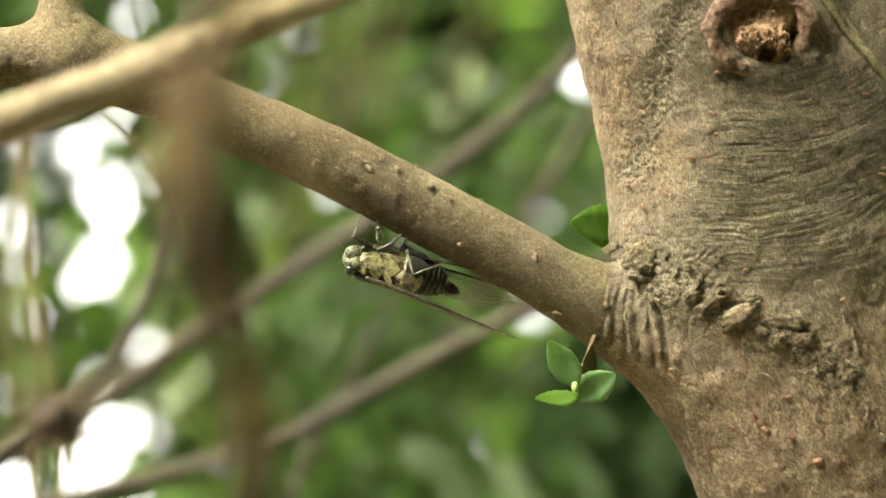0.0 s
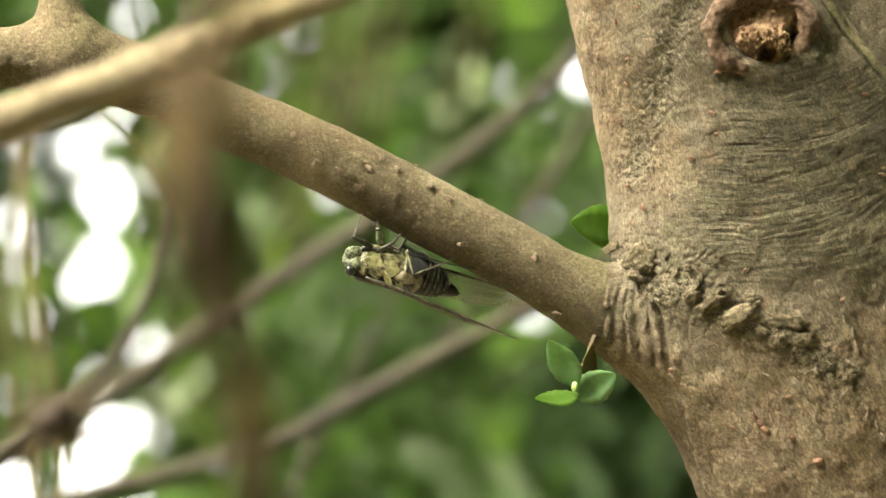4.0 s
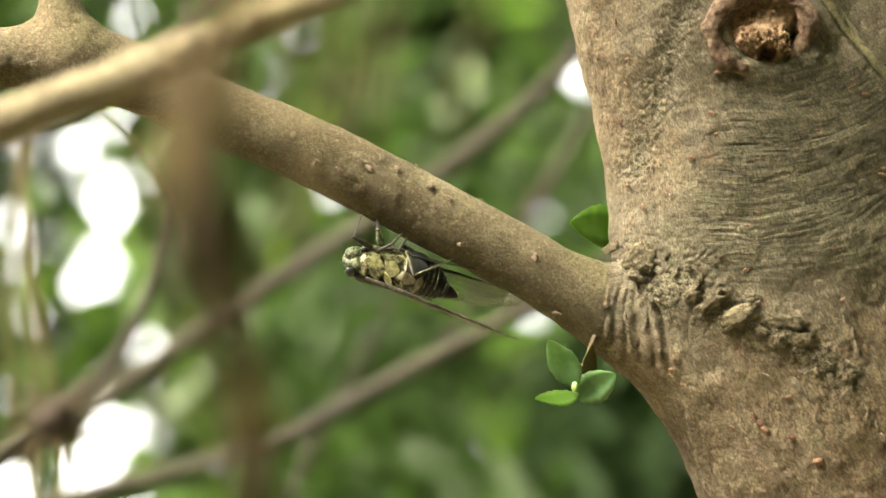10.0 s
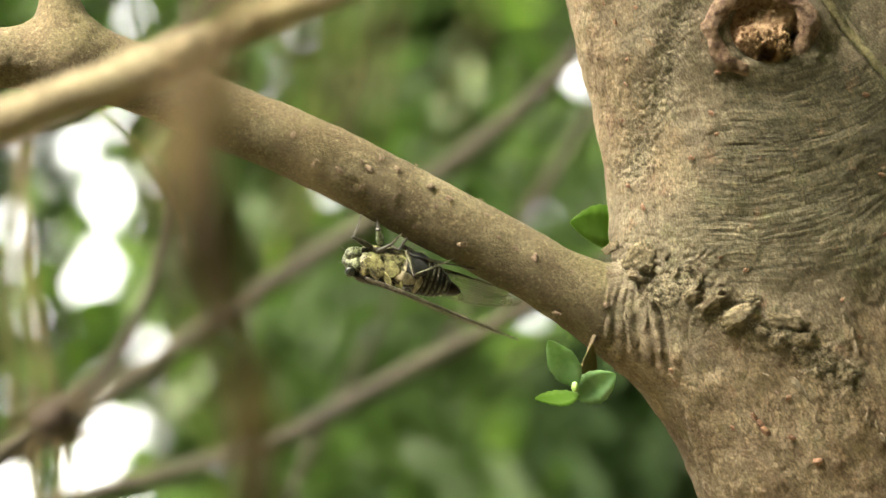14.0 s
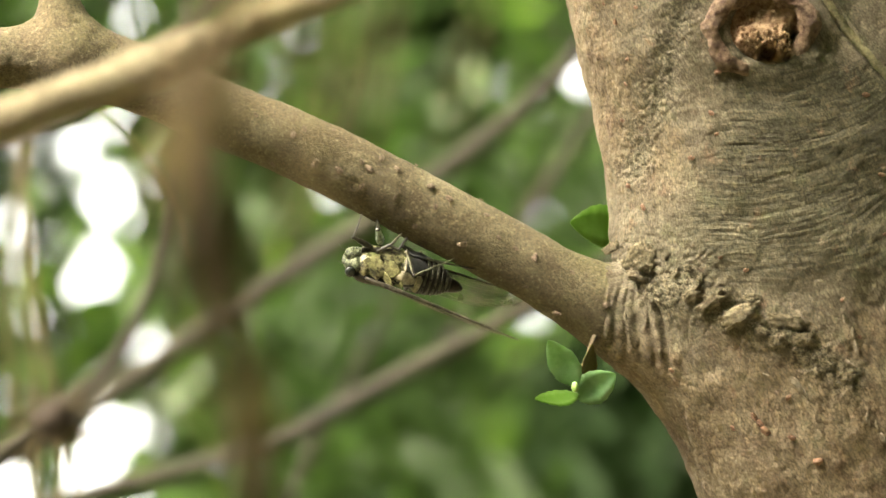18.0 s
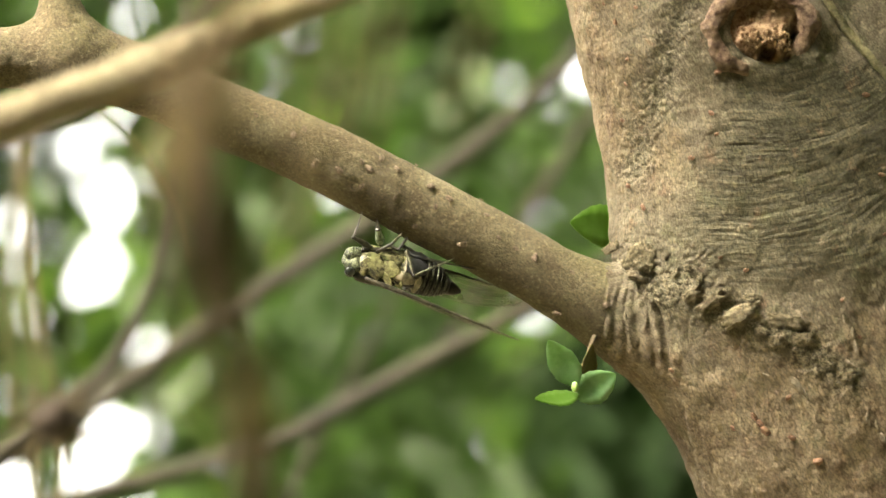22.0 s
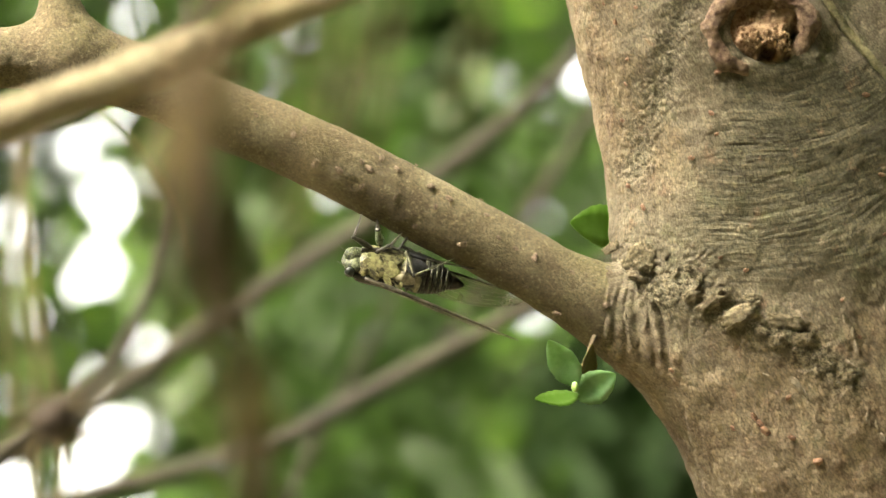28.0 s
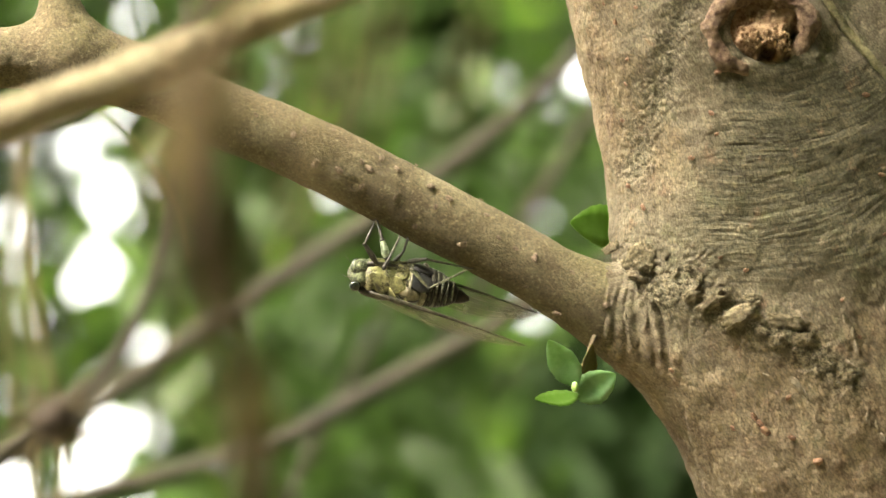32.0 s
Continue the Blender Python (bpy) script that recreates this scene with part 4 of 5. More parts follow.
# dry stalks beside the limb, one with a bristly seed head
weed = thing("dry_weed", (far(-13.85, 0.00, 2.35).x, far(0, 0, 2.35).y, 0.0), "tall dry weed stalks with a bristly brown seed head", "weed")
for i, rows in enumerate(([(-13.95, -12.61, 0.16), (-13.81, -4.96, 0.13), (-14.23, 0.40, 0.12), (-14.08, 3.46, 0.10), (-13.66, 6.52, 0.08)], [(-13.28, -12.61, 0.14), (-14.62, -3.81, 0.12), (-14.77, -0.75, 0.11), (-14.43, 2.12, 0.10), (-13.85, 4.61, 0.08)],
                          [(-13.85, -13.57, 0.15), (-12.86, -7.25, 0.10), (-13.66, -2.28, 0.12), (-14.01, 0.98, 0.10), (-14.62, 3.85, 0.07)], [(-12.13, 4.99, 0.10), (-10.89, 4.04, 0.12), (-9.93, 2.70, 0.11), (-9.07, 1.17, 0.08), (-8.69, -0.55, 0.06)],
                          [(-12.70, -12.61, 0.16), (-12.51, -7.44, 0.12), (-13.18, -5.82, 0.12), (-13.85, -4.76, 0.07)])):
    away = (3.0, 3.3, 2.9, 1.55, 1.5)[i]
    stalk = limb(rows, away, 0.65)
    if i in (0, 1, 2, 4):
        stalk = [(Vector((stalk[0][0].x + 0.01, stalk[0][0].y, -0.02)), stalk[0][1] * 1.6)] + stalk
    part("stalk", stem_mesh("stalk", stalk, 7, 5, 0.15, 60 + i), HANGING, weed)
hub = far(-13.18, -5.82, 1.5)
seed_head = part("seed_head", mesh_of("seed_head", *(lambda q: (np.array([tuple(hub + Vector(x)) for x in q[0] * 0.0056 * (1 + 0.5 * (fbm(q[0] * 2, 3, 5) - 0.5))[:, None]]), q[1]))(ball(10, 14))), SEED_BROWN, weed, "bristly brown seed head")
bristle_rng = np.random.default_rng(21)
for i in range(34):
    way = Vector(bristle_rng.normal(size=3)).normalized()
    part("bristle", stem_mesh("bristle", [(hub + way * 0.005, 0.0005), (hub + way * 0.0105, 0.0004), (hub + way * bristle_rng.uniform(0.012, 0.017) + Vector((0, 0, -0.002)), 0.00015)], 5, 3, 0, i), STEM_BARK, seed_head)

# leafy sprays in the wood behind, that stir in the wind
sprays = []
spray_rng = np.random.default_rng(31)
for a, u, away, count, reach in ((3.85, 6.14, 5.6, 9, 0.10), (2.51, 6.33, 5.2, 7, 0.07), (-10.12, 0.40, 5.0, 9, 0.10), (-12.90, -2.28, 5.4, 9, 0.10), (1.84, -7.25, 5.3, 7, 0.08), (-3.52, 2.32, 5.0, 6, 0.07), (2.22, -3.04, 5.1, 6, 0.07), (-9.83, -4.96, 4.8, 8, 0.1)):
    at = far(a, u, away)
    spray = thing("leaf_spray", at, "green leafy spray in the wood behind", "foliage", "leafy sprays")
    end = at + Vector((0.03, 0.02, reach * 1.6))
    part("twig", stem_mesh("twig", [(at - Vector((0, 0, reach)), 0.0012), (at, 0.0018), (end, 0.0022)], 6, 4, 0.1, 70), FAR_BARK, spray)
    for i in range(count):
        c0 = at + Vector(spray_rng.normal(0, 1, 3)) * reach * 0.45
        c0.z = at.z + reach * (2.2 * i / count - 1.0)
        part("leaf", leaf_mesh("leaf", leaf_points(np.array([c0]), np.array([spray_rng.uniform(0.045, 0.065)]), 300 + i + int(a * 10))), SPRAY_LEAF, spray)
    for ca, cu, first in ((4.09, 5.07, (3.85)), (2.49, 5.57, (2.51)), (1.76, -6.58, (1.84))):
        if abs(a - first) < 0.01:
            p = far(ca, cu, away)
            part("leaf", mesh_of("leaf", [tuple(p + Vector(q)) for q in ((0, 0, 0.028), (0.009, 0.004, 0.010), (0.008, 0.003, -0.010), (0.002, 0, -0.030), (-0.007, 0.002, -0.010), (-0.009, 0.004, 0.010))], [(0, 1, 2, 3), (0, 3, 4, 5)]), SPRAY_LEAF, spray)
    sprays.append((spray, at.copy(), spray_rng.uniform(0, 6)))


# ---- details of the tree ----
def piece(name, mesh, mat, parent, m, label=""):
    """One of many alike pieces, on a shared mesh, at a pose in the world."""
    ob = new(name, mesh)
    if not mesh.materials:
        mesh.materials.append(mat)
        for p in mesh.polygons:
            p.use_smooth = True
    ob.parent = parent
    ob.matrix_parent_inverse = rest[parent.name].inverted()
    ob.matrix_basis = m
    return tagged(ob, label) if label else ob


def on_skin(a, u, level=0.0):
    """The pose on the bark at a place across and up: z out of the bark, turned towards the eye by 'level', x across."""
    p = np.array([(a, front_of(a, u), u)]) / 100
    out = Vector(tree_field(p)[1][0]).lerp(Vector((0, -1, 0.2)), level).normalized()
    x = Vector((1, 0, 0)) - out * out.x
    x.normalize()
    y = out.cross(x)
    m = Matrix((x, y, out)).transposed().to_4x4()
    m.translation = Vector(p[0])
    return LIMB @ m


def lump(name, size, rough, seed, rows=8, cols=12):
    v, f = ball(rows, cols)
    v = v * (1 + rough * 2 * (fbm(v * 2.1 + seed * 7.7, 5, seed, 0.68) - 0.5))[:, None]
    return mesh_of(name, v * np.array(size) / 100, f)


detail_rng = np.random.default_rng(11)
LENTICELS = [lump("lenticel", (0.14, 0.09, 0.06), 0.7, i) for i in range(4)]
TRUNK_SPOTS = [(6.43, 8.09), (5.76, 7.63), (6.16, 6.37), (6.12, 5.53), (9.15, 5.91), (6.03, 4.34), (8.92, 4.53), (9.11, 3.83), (8.27, 3.04), (14.08, 5.15), (6.72, 1.40), (14.58, 2.47),
               (10.06, -0.71), (9.22, -0.29), (14.77, -1.22), (7.69, -4.11), (11.48, -4.96), (10.37, -5.59), (10.58, -5.84), (10.75, -6.10), (9.70, -6.01), (11.61, -6.29), (12.47, -7.08), (13.81, -2.93), (13.22, -1.70), (14.69, 0.50), (5.38, 8.25), (6.24, 2.12)]
for i, (a, u) in enumerate(TRUNK_SPOTS):
    s = detail_rng.uniform(0.55, 1.05) * (1.4 if u < -4.5 else 1.0)
    piece("lenticel", LENTICELS[i % 4], LENTICEL, trunk, on_skin(a, u) @ Matrix.Translation((0, 0, -0.0002)) @ Matrix.Rotation(detail_rng.uniform(-0.9, 0.9), 4, "Z") @ Matrix.Scale(s, 4))
BRANCH_WARTS = [lump("wart", (0.14, 0.10, 0.03), 0.7, 20 + i) for i in range(4)]
BRANCH_SPOTS = [(-4.67, 4.06), (-3.67, 4.02), (-0.90, 2.85), (-2.74, 2.10), (-2.07, 3.06), (1.30, 1.68), (0.67, 0.15), (3.12, -0.29), (2.79, -1.28), (-0.25, 1.43), (-1.55, 2.70), (-2.74, 2.95), (1.49, 1.15), (-3.50, 2.64),
                (-5.74, 2.85), (5.51, -1.89), (4.36, -0.78), (1.88, 0.38), (-0.42, 2.12), (-5.03, 3.83), (-2.47, 2.70), (-1.61, 1.74), (2.45, 0.02), (0.21, 1.70), (3.85, -2.18), (-0.94, 0.75), (-4.29, 2.89), (-6.29, 4.52)]
for i, (a, u) in enumerate(BRANCH_SPOTS):
    s = detail_rng.uniform(0.6, 1.2)
    piece("wart", BRANCH_WARTS[i % 4], WART, branch, on_skin(a, u) @ Matrix.Rotation(detail_rng.uniform(-3, 3), 4, "Z") @ Matrix.Scale(s, 4))


def cork_block(seed):
    """A blocky lump of cork, cracked along its length, ten millimetres long, five wide and four high."""
    v, f = ball(28, 40)
    v = np.sign(v) * np.abs(v) ** 0.5
    v = v[:, (2, 0, 1)]
    crack = np.abs(np.sin(math.pi * (v[:, 1] * 1.4 + v[:, 0] * 0.35 + 1.2 * (fbm(v * 1.3 + seed, 3, seed) - 0.5)))) ** 0.5
    grow = 0.74 + 0.12 * crack + 0.8 * (fbm(v * 1.9 + seed * 7.7, 4, seed, 0.6) - 0.5) + 0.75 * (fbm(v * 4.0, 4, seed + 3, 0.7) - 0.5)
    return mesh_of("bark_scale", v * grow[:, None] * np.array((0.48, 0.25, 0.20)) / 100, f)


CHUNKS = [cork_block(40 + i) for i in range(7)]
# across and up (cm), length, width and height as shares of the block, turn
SCALES = [(6.62, -0.02, 0.95, 0.9, 1.1, 32), (6.95, -0.30, 0.8, 0.8, 1.2, 70), (6.46, -0.38, 0.85, 0.8, 1.1, 24), (6.80, -0.55, 0.7, 0.8, 1.3, -15), (6.62, -0.92, 0.8, 0.62, 1.4, -23), (5.66, 0.02, 0.42, 0.5, 0.8, 35), (5.85, 0.12, 0.35, 0.4, 0.6, 60),
          (8.32, -1.50, 0.92, 0.86, 1.1, 32), (8.98, -1.77, 1.5, 0.95, 1.2, 38), (9.80, -2.24, 1.65, 1.3, 1.15, 26), (10.26, -1.63, 0.68, 0.62, 0.8, 6), (9.42, -1.42, 0.45, 0.45, 0.7, 20),
          (11.35, -2.38, 1.25, 0.9, 0.6, -6), (11.08, -3.05, 0.66, 1.0, 0.85, 20), (11.95, -2.98, 0.85, 0.95, 0.85, 12), (10.62, -2.75, 0.5, 0.6, 0.6, -30), (13.45, -4.23, 0.62, 0.75, 0.8, -8), (12.75, -3.85, 0.6, 0.5, 0.5, -30),
          (7.75, -0.85, 0.42, 0.55, 0.5, 40), (8.15, -0.62, 0.36, 0.45, 0.45, 10), (7.45, -0.22, 0.35, 0.45, 0.5, 50), (8.55, -0.95, 0.35, 0.5, 0.4, 70)]
# The leftmost scales are turned and flattened to fit the view from the eye.
for i, (a, u, l, w, h, turn) in enumerate(SCALES):
    piece("bark_scale", CHUNKS[i % 7], CORK, trunk, on_skin(a, u, 0.7 if a < 7.2 else 0.0) @ Matrix.Translation((0, 0, -0.0003 if a < 7.2 else -0.0006)) @ Matrix.Rotation(radians(turn), 4, "Z") @ Matrix.Diagonal((l * 1.15, w * 1.25, h * 0.55, 1) if a < 7.2 else (l, w, h, 1)))


seam_rows = [(spot(a, u, front_of(a, u) + 0.08), r * 1.1) for a, u, r in ((12.70, 8.82, 0.0012), (12.97, 8.05, 0.0016), (13.35, 7.52, 0.0017), (13.79, 6.91, 0.0016), (14.27, 6.37, 0.0017), (14.85, 5.76, 0.0015), (15.61, 4.99, 0.0013))]
part("bark_seam", stem_mesh("bark_seam", seam_rows, 12, 10, 0.28, 57), MOSS_SEAM, tree, "mossy seam between two stems")
PEELS = [lump("bark_peel", (0.07, 0.22, 0.05), 0.8, 80 + i, 10, 12) for i in range(4)]
for i, (a, u, s, turn) in enumerate(((11.78, -4.55, 1.7, 42), (12.05, -4.90, 0.8, 30), (13.58, -2.76, 1.0, 8), (13.70, -3.27, 1.2, 12), (13.51, -3.81, 1.1, 60), (14.08, -5.62, 1.1, 10), (14.58, -6.26, 0.9, 25), (13.28, -2.32, 0.7, 10), (14.37, -5.82, 0.8, 15), (10.73, -4.19, 0.6, 80),
                                     (7.29, 2.12, 0.7, 5), (7.00, 2.70, 0.8, 0), (6.72, 2.98, 0.6, 8), (7.58, 1.74, 0.6, 4), (6.14, -2.28, 0.7, 5), (6.28, -3.04, 0.8, 8), (7.29, -3.52, 0.9, 12))):
    piece("bark_peel", PEELS[i % 4], PEEL, trunk, on_skin(a, u) @ Matrix.Translation((0, 0, -0.0002)) @ Matrix.Rotation(radians(turn), 4, "Z") @ Matrix.Scale(s, 4))


def knot_wood():
    """The broken wood inside the knot's hollow."""
    n = 60
    g = np.linspace(-1.25, 1.25, n)
    x, y = np.meshgrid(g, g)
    p = np.stack([x.ravel(), y.ravel(), 0 * x.ravel()], -1)
    r = np.hypot(p[:, 0], p[:, 1])
    jag = np.abs(fbm(p * np.array((3.4, 2.2, 1)), 4, 101, 0.6) - 0.5) * 2
    h = 0.62 * np.exp(-((p[:, 0] + 0.05) / 0.95) ** 2 - ((p[:, 1] + 0.25) / 0.5) ** 2) + 0.30 * (jag - 0.3)
    h -= 1.1 * np.exp(-((p[:, 0] - 0.02) / 0.24) ** 2 - ((p[:, 1] + 0.68) / 0.26) ** 2)
    h -= 1.4 * np.exp(-((p[:, 0] - 0.95) / 0.24) ** 2 - ((p[:, 1] + 0.50) / 0.5) ** 2)
    p[:, 2] = h - 0.55
    f = [(j * n + i, j * n + i + 1, (j + 1) * n + i + 1, (j + 1) * n + i) for j in range(n - 1) for i in range(n - 1) if r[j * n + i] < 1.22]
    q = p / 100
    m = np.array(on_skin(KNOT[0] - 2.2, KNOT[1] - 0.2))
    m[:3, 3] = np.array(spot(KNOT[0], KNOT[1], front_of(KNOT[0] - 2.2, KNOT[1]) * 0.5 + front_of(KNOT[0] + 2.2, KNOT[1]) * 0.5 - 0.75))
    m[:3, :3] = np.array(LIMB @ Matrix(((1, 0, 0, 0), (0, 0, -1, 0), (0, 1, 0, 0), (0, 0, 0, 1))))[:3, :3]
    return mesh_of("knot_wood", q @ m[:3, :3].T + m[:3, 3], f)


def knot_lip():
    """The thick healed rim round the knot hole."""
    n, k = 120, 30
    v = []
    for i in range(n):
        a = 2 * math.pi * i / n
        for j in range(k):
            b = 2 * math.pi * j / k
            w = (0.31 + 0.06 * math.sin(3 * a + 1) + 0.03 * math.sin(7 * a)) * (1 - 0.28 * math.exp(-((a - 4.9) / 0.8) ** 2))
            r = 1.46 + 0.08 * math.sin(2 * a + 0.4) - 0.22 * math.exp(-((a - 1.05) / 0.22) ** 2) + w * math.cos(b)
            v.append((r * math.cos(a) * 1.08, r * math.sin(a) * 0.92, w * 0.85 * math.sin(b)))
    p = np.array(v)
    p += (np.stack([fbm(p * 2.2 + 9 * c, 5, 110 + c, 0.66) for c in range(3)], -1) - 0.5) * 0.38
    f = [(i * k + j, i * k + (j + 1) % k, (i + 1) % n * k + (j + 1) % k, (i + 1) % n * k + j) for i in range(n) for j in range(k)]
    left, right = front_of(KNOT[0] - 2.2, KNOT[1]), front_of(KNOT[0] + 2.2, KNOT[1])
    q = np.stack([KNOT[0] - 0.2 + p[:, 0], (left + right) / 2 - 0.30 - p[:, 2] + (right - left) / 4.4 * p[:, 0], KNOT[1] + p[:, 1]], -1) / 100
    return mesh_of("knot_lip", q @ LIMB_NP[:3, :3].T + LIMB_NP[:3, 3], f)


part("knot_lip", knot_lip(), LIP, tree, "reddish brown healed rim of the knot")
knot_heart = part("knot_wood", knot_wood(), ROT_WOOD, tree, "crumbling pale wood in the knot hole")
CRUMBS = [lump("wood_crumb", (0.09, 0.07, 0.07), 0.9, 120 + i) for i in range(5)]
crumb_rng = np.random.default_rng(77)
crumb_depth = (front_of(KNOT[0] - 2.2, KNOT[1]) + front_of(KNOT[0] + 2.2, KNOT[1])) / 2 - 0.75
for i in range(130):
    x = crumb_rng.uniform(-0.85, 0.75)
    y = -0.36 + 0.22 * x * x * (x < 0) + crumb_rng.normal(0, 0.20)
    if math.hypot(x - 0.02, (y + 0.68) * 0.9) > 0.26:
        piece("wood_crumb", CRUMBS[i % 5], CRUMB_WOOD, knot_heart, LIMB @ Matrix.Translation(Vector((KNOT[0] + x, crumb_depth - 0.02 + crumb_rng.uniform(-0.12, 0.12), KNOT[1] + y)) / 100) @ Euler(crumb_rng.uniform(0, 6, 3).tolist()).to_matrix().to_4x4() @ Matrix.Scale(crumb_rng.uniform(0.3, 1.0), 4))


# ---- leaves near the limb ----
def blade(name, base_p, tip_p, face, width, curl=0.1, fold=0.25, teeth=7, thick=0.00035):
    """A toothed leaf from its base to its tip (world), as wide as given, its upper face towards 'face'."""
    d = tip_p - base_p
    length = d.length
    d.normalize()
    side = d.cross(face).normalized()
    up = side.cross(d)
    n = 28
    v, f = [], []
    for i in range(n + 1):
        t = i / n
        w = width * 0.5 * max(math.sin(math.pi * min(t, 1) ** 0.85), 0.0) ** 0.8 * (1 + 0.10 * ((t * teeth) % 1.0 - 0.5)) + 0.0002
        c = base_p + d * length * t + up * length * curl * math.sin(math.pi * t)
        for j in (-2, -1, 0, 1, 2):
            s = j / 2
            v.append(c + side * w * s + up * (fold * abs(s) * w + 0.00012 * math.sin(t * 40) * abs(s)))
    for i in range(n):
        for j in range(4):
            o = i * 5 + j
            f.append((o, o + 1, o + 6, o + 5))
    k = len(v)
    v += [p - up * thick for p in v]
    f += [tuple(reversed([x + k for x in q])) for q in f]
    for i in range(n):
        f += [(i * 5, i * 5 + 5, i * 5 + 5 + k, i * 5 + k), (i * 5 + 4, i * 5 + 4 + k, i * 5 + 9 + k, i * 5 + 9)]
    return mesh_of(name, [tuple(p) for p in v], f)


TOWARDS = LIMB.to_3x3() @ Vector((0, -1, 0))
UPWARDS = LIMB.to_3x3() @ Vector((0, 0, 1))
part("leaf", blade("leaf", spot(6.28, 0.63, 3.4), spot(4.36, 0.90, 2.2), (TOWARDS + UPWARDS * 0.25).normalized(), 0.0150, 0.05, 0.12), GREEN_LEAF, tree, "bright green toothed leaf")
shoot = part("shoot", stem_mesh("shoot", [(spot(5.24, -2.76, 0.4), 0.0010), (spot(5.05, -3.10, -0.7), 0.0009), (spot(4.75, -3.85, -1.7), 0.0007), (spot(4.42, -4.70, -2.1), 0.0007)], 8, 5, 0.15, 50), BRANCH_BARK, tree, "young shoot with a few leaves")
part("leaf", blade("leaf", spot(4.50, -4.58, -2.1), spot(3.52, -3.06, -2.6), (TOWARDS * 0.85 + UPWARDS * 0.45 - Vector((0.45, 0, 0))).normalized(), 0.0098, -0.05, 0.2, 3), PALE_LEAF, shoot, "pale green underside of a leaf")
part("leaf", blade("leaf", spot(4.54, -4.86, -2.1), spot(3.08, -5.00, -2.9), (TOWARDS * 0.45 + UPWARDS * 0.8).normalized(), 0.0100, -0.10, 0.2, 5), GREEN_LEAF, shoot)
part("leaf", blade("leaf", spot(4.50, -5.02, -2.0), spot(5.78, -4.19, -2.2), (TOWARDS * 0.9 - UPWARDS * 0.1).normalized(), 0.0110, -0.14, 0.3, 5), PALE_LEAF, shoot)
part("leaf", blade("leaf", spot(4.54, -4.70, -1.8), spot(5.02, -3.20, -1.4), (TOWARDS * 0.6 + Vector((0.7, 0, 0))).normalized(), 0.0075, 0.05, 0.3, 3), WITHERED, shoot, "withered brown leaf")
part("bud", mesh_of("bud", *(lambda q: (np.array([tuple(spot(4.42, -4.62, -2.4) + Vector(x)) for x in q[0] * np.array((0.0013, 0.0013, 0.0019))]), q[1]))(ball(6, 10))), BUD, shoot, "pale green bud")


# ---- the cicada ----
# Its own frame: x towards the tail, y to the side turned from the eye, z towards the belly, which looks up at the branch. Millimetres.
CICADA_X = Vector((0.965, 0.13, -0.20)).normalized()
CICADA_Z = Vector((0.0, -0.62, 0.785))
CICADA_Z = (CICADA_Z - CICADA_X * CICADA_Z.dot(CICADA_X)).normalized()
CICADA_Y = CICADA_Z.cross(CICADA_X)
CICADA_TURN = Matrix((CICADA_X, CICADA_Y, CICADA_Z)).transposed().to_4x4()


def cicada_pose(across, up, ahead, roll=0.0, pitch=0.0):
    """The insect's pose about LIMB, from centimetres, rolled about its length and pitched in the upright plane."""
    return LIMB @ Matrix.Translation((across / 100, ahead / 100, up / 100)) @ Matrix.Rotation(radians(pitch), 4, "Y") @ CICADA_TURN @ Matrix.Rotation(radians(roll), 4, "X")


HOME = (-1.61, -0.59, -0.25)
REST = cicada_pose(*HOME)
cicada = thing("cicada", REST, "mottled green and black cicada clinging under the branch", "cicada")


def inside(name, mesh, mat, parent, label="", m=None):
    """A part of the insect, with its mesh in the insect's frame or in the frame m there."""
    ob = new(name, mesh)
    if not mesh.materials:
        mesh.materials.append(mat)
    for p in mesh.polygons:
        p.use_smooth = True
    ob.parent = parent
    if m is not None:
        ob.matrix_basis = m
    return tagged(ob, label) if label else ob


def oval(name, centre, half, rough=0.0, seed=0, turn=(0, 0, 0), rows=12, cols=18, pinch=0.0):
    """An egg-shaped lump: centre and half sizes in millimetres, uneven by 'rough', narrower to its front by 'pinch'."""
    v, f = ball(rows, cols)
    v = v[:, (2, 0, 1)]
    w = v * np.array(half)
    w[:, 1:] *= (1 + pinch * v[:, :1])
    if rough:
        w *= (1 + rough * 2 * (fbm(v * 2.2 + seed * 5.1, 3, seed) - 0.5))[:, None]
    r = np.array(Euler([radians(a) for a in turn]).to_matrix())
    return mesh_of(name, (w @ r.T + np.array(centre)) / 1000, f)


def shell(name, a, b, scale=620):
    """Insect armour in two colours in blotches."""
    return plain(name, a, b, scale, 0.38, 0.4, 0.0002, 0.42, 0.58)


PLATE = shell("pale_plate", (0.045, 0.044, 0.024), (0.36, 0.35, 0.19), 480)
WAX = shell("yellow_plate", (0.15, 0.148, 0.07), (0.377, 0.383, 0.183), 520)
CREAM = shell("cream_plate", (0.16, 0.15, 0.10), (0.46, 0.43, 0.31), 420)
BROKEN_RIM = shell("broken_rim", (0.008, 0.008, 0.006), (0.266, 0.273, 0.203), 480)
HEAD_GREEN = shell("green_shell", (0.022, 0.029, 0.016), (0.170, 0.200, 0.105), 760)
BLACK_SHELL = shell("black_shell", (0.007, 0.007, 0.006), (0.03, 0.028, 0.02))
SLATE = shell("slate_shell", (0.014, 0.015, 0.017), (0.037, 0.040, 0.043))
BROWN_TIP = shell("brown_tip", (0.010, 0.007, 0.005), (0.035, 0.022, 0.014))
EYE_SHELL = plain("dark_eye", (0.012, 0.016, 0.013), (0.04, 0.05, 0.042), 300, 0.18, 0.05)
LEG_GREEN = shell("green_leg", (0.10, 0.14, 0.08), (0.36, 0.45, 0.30))
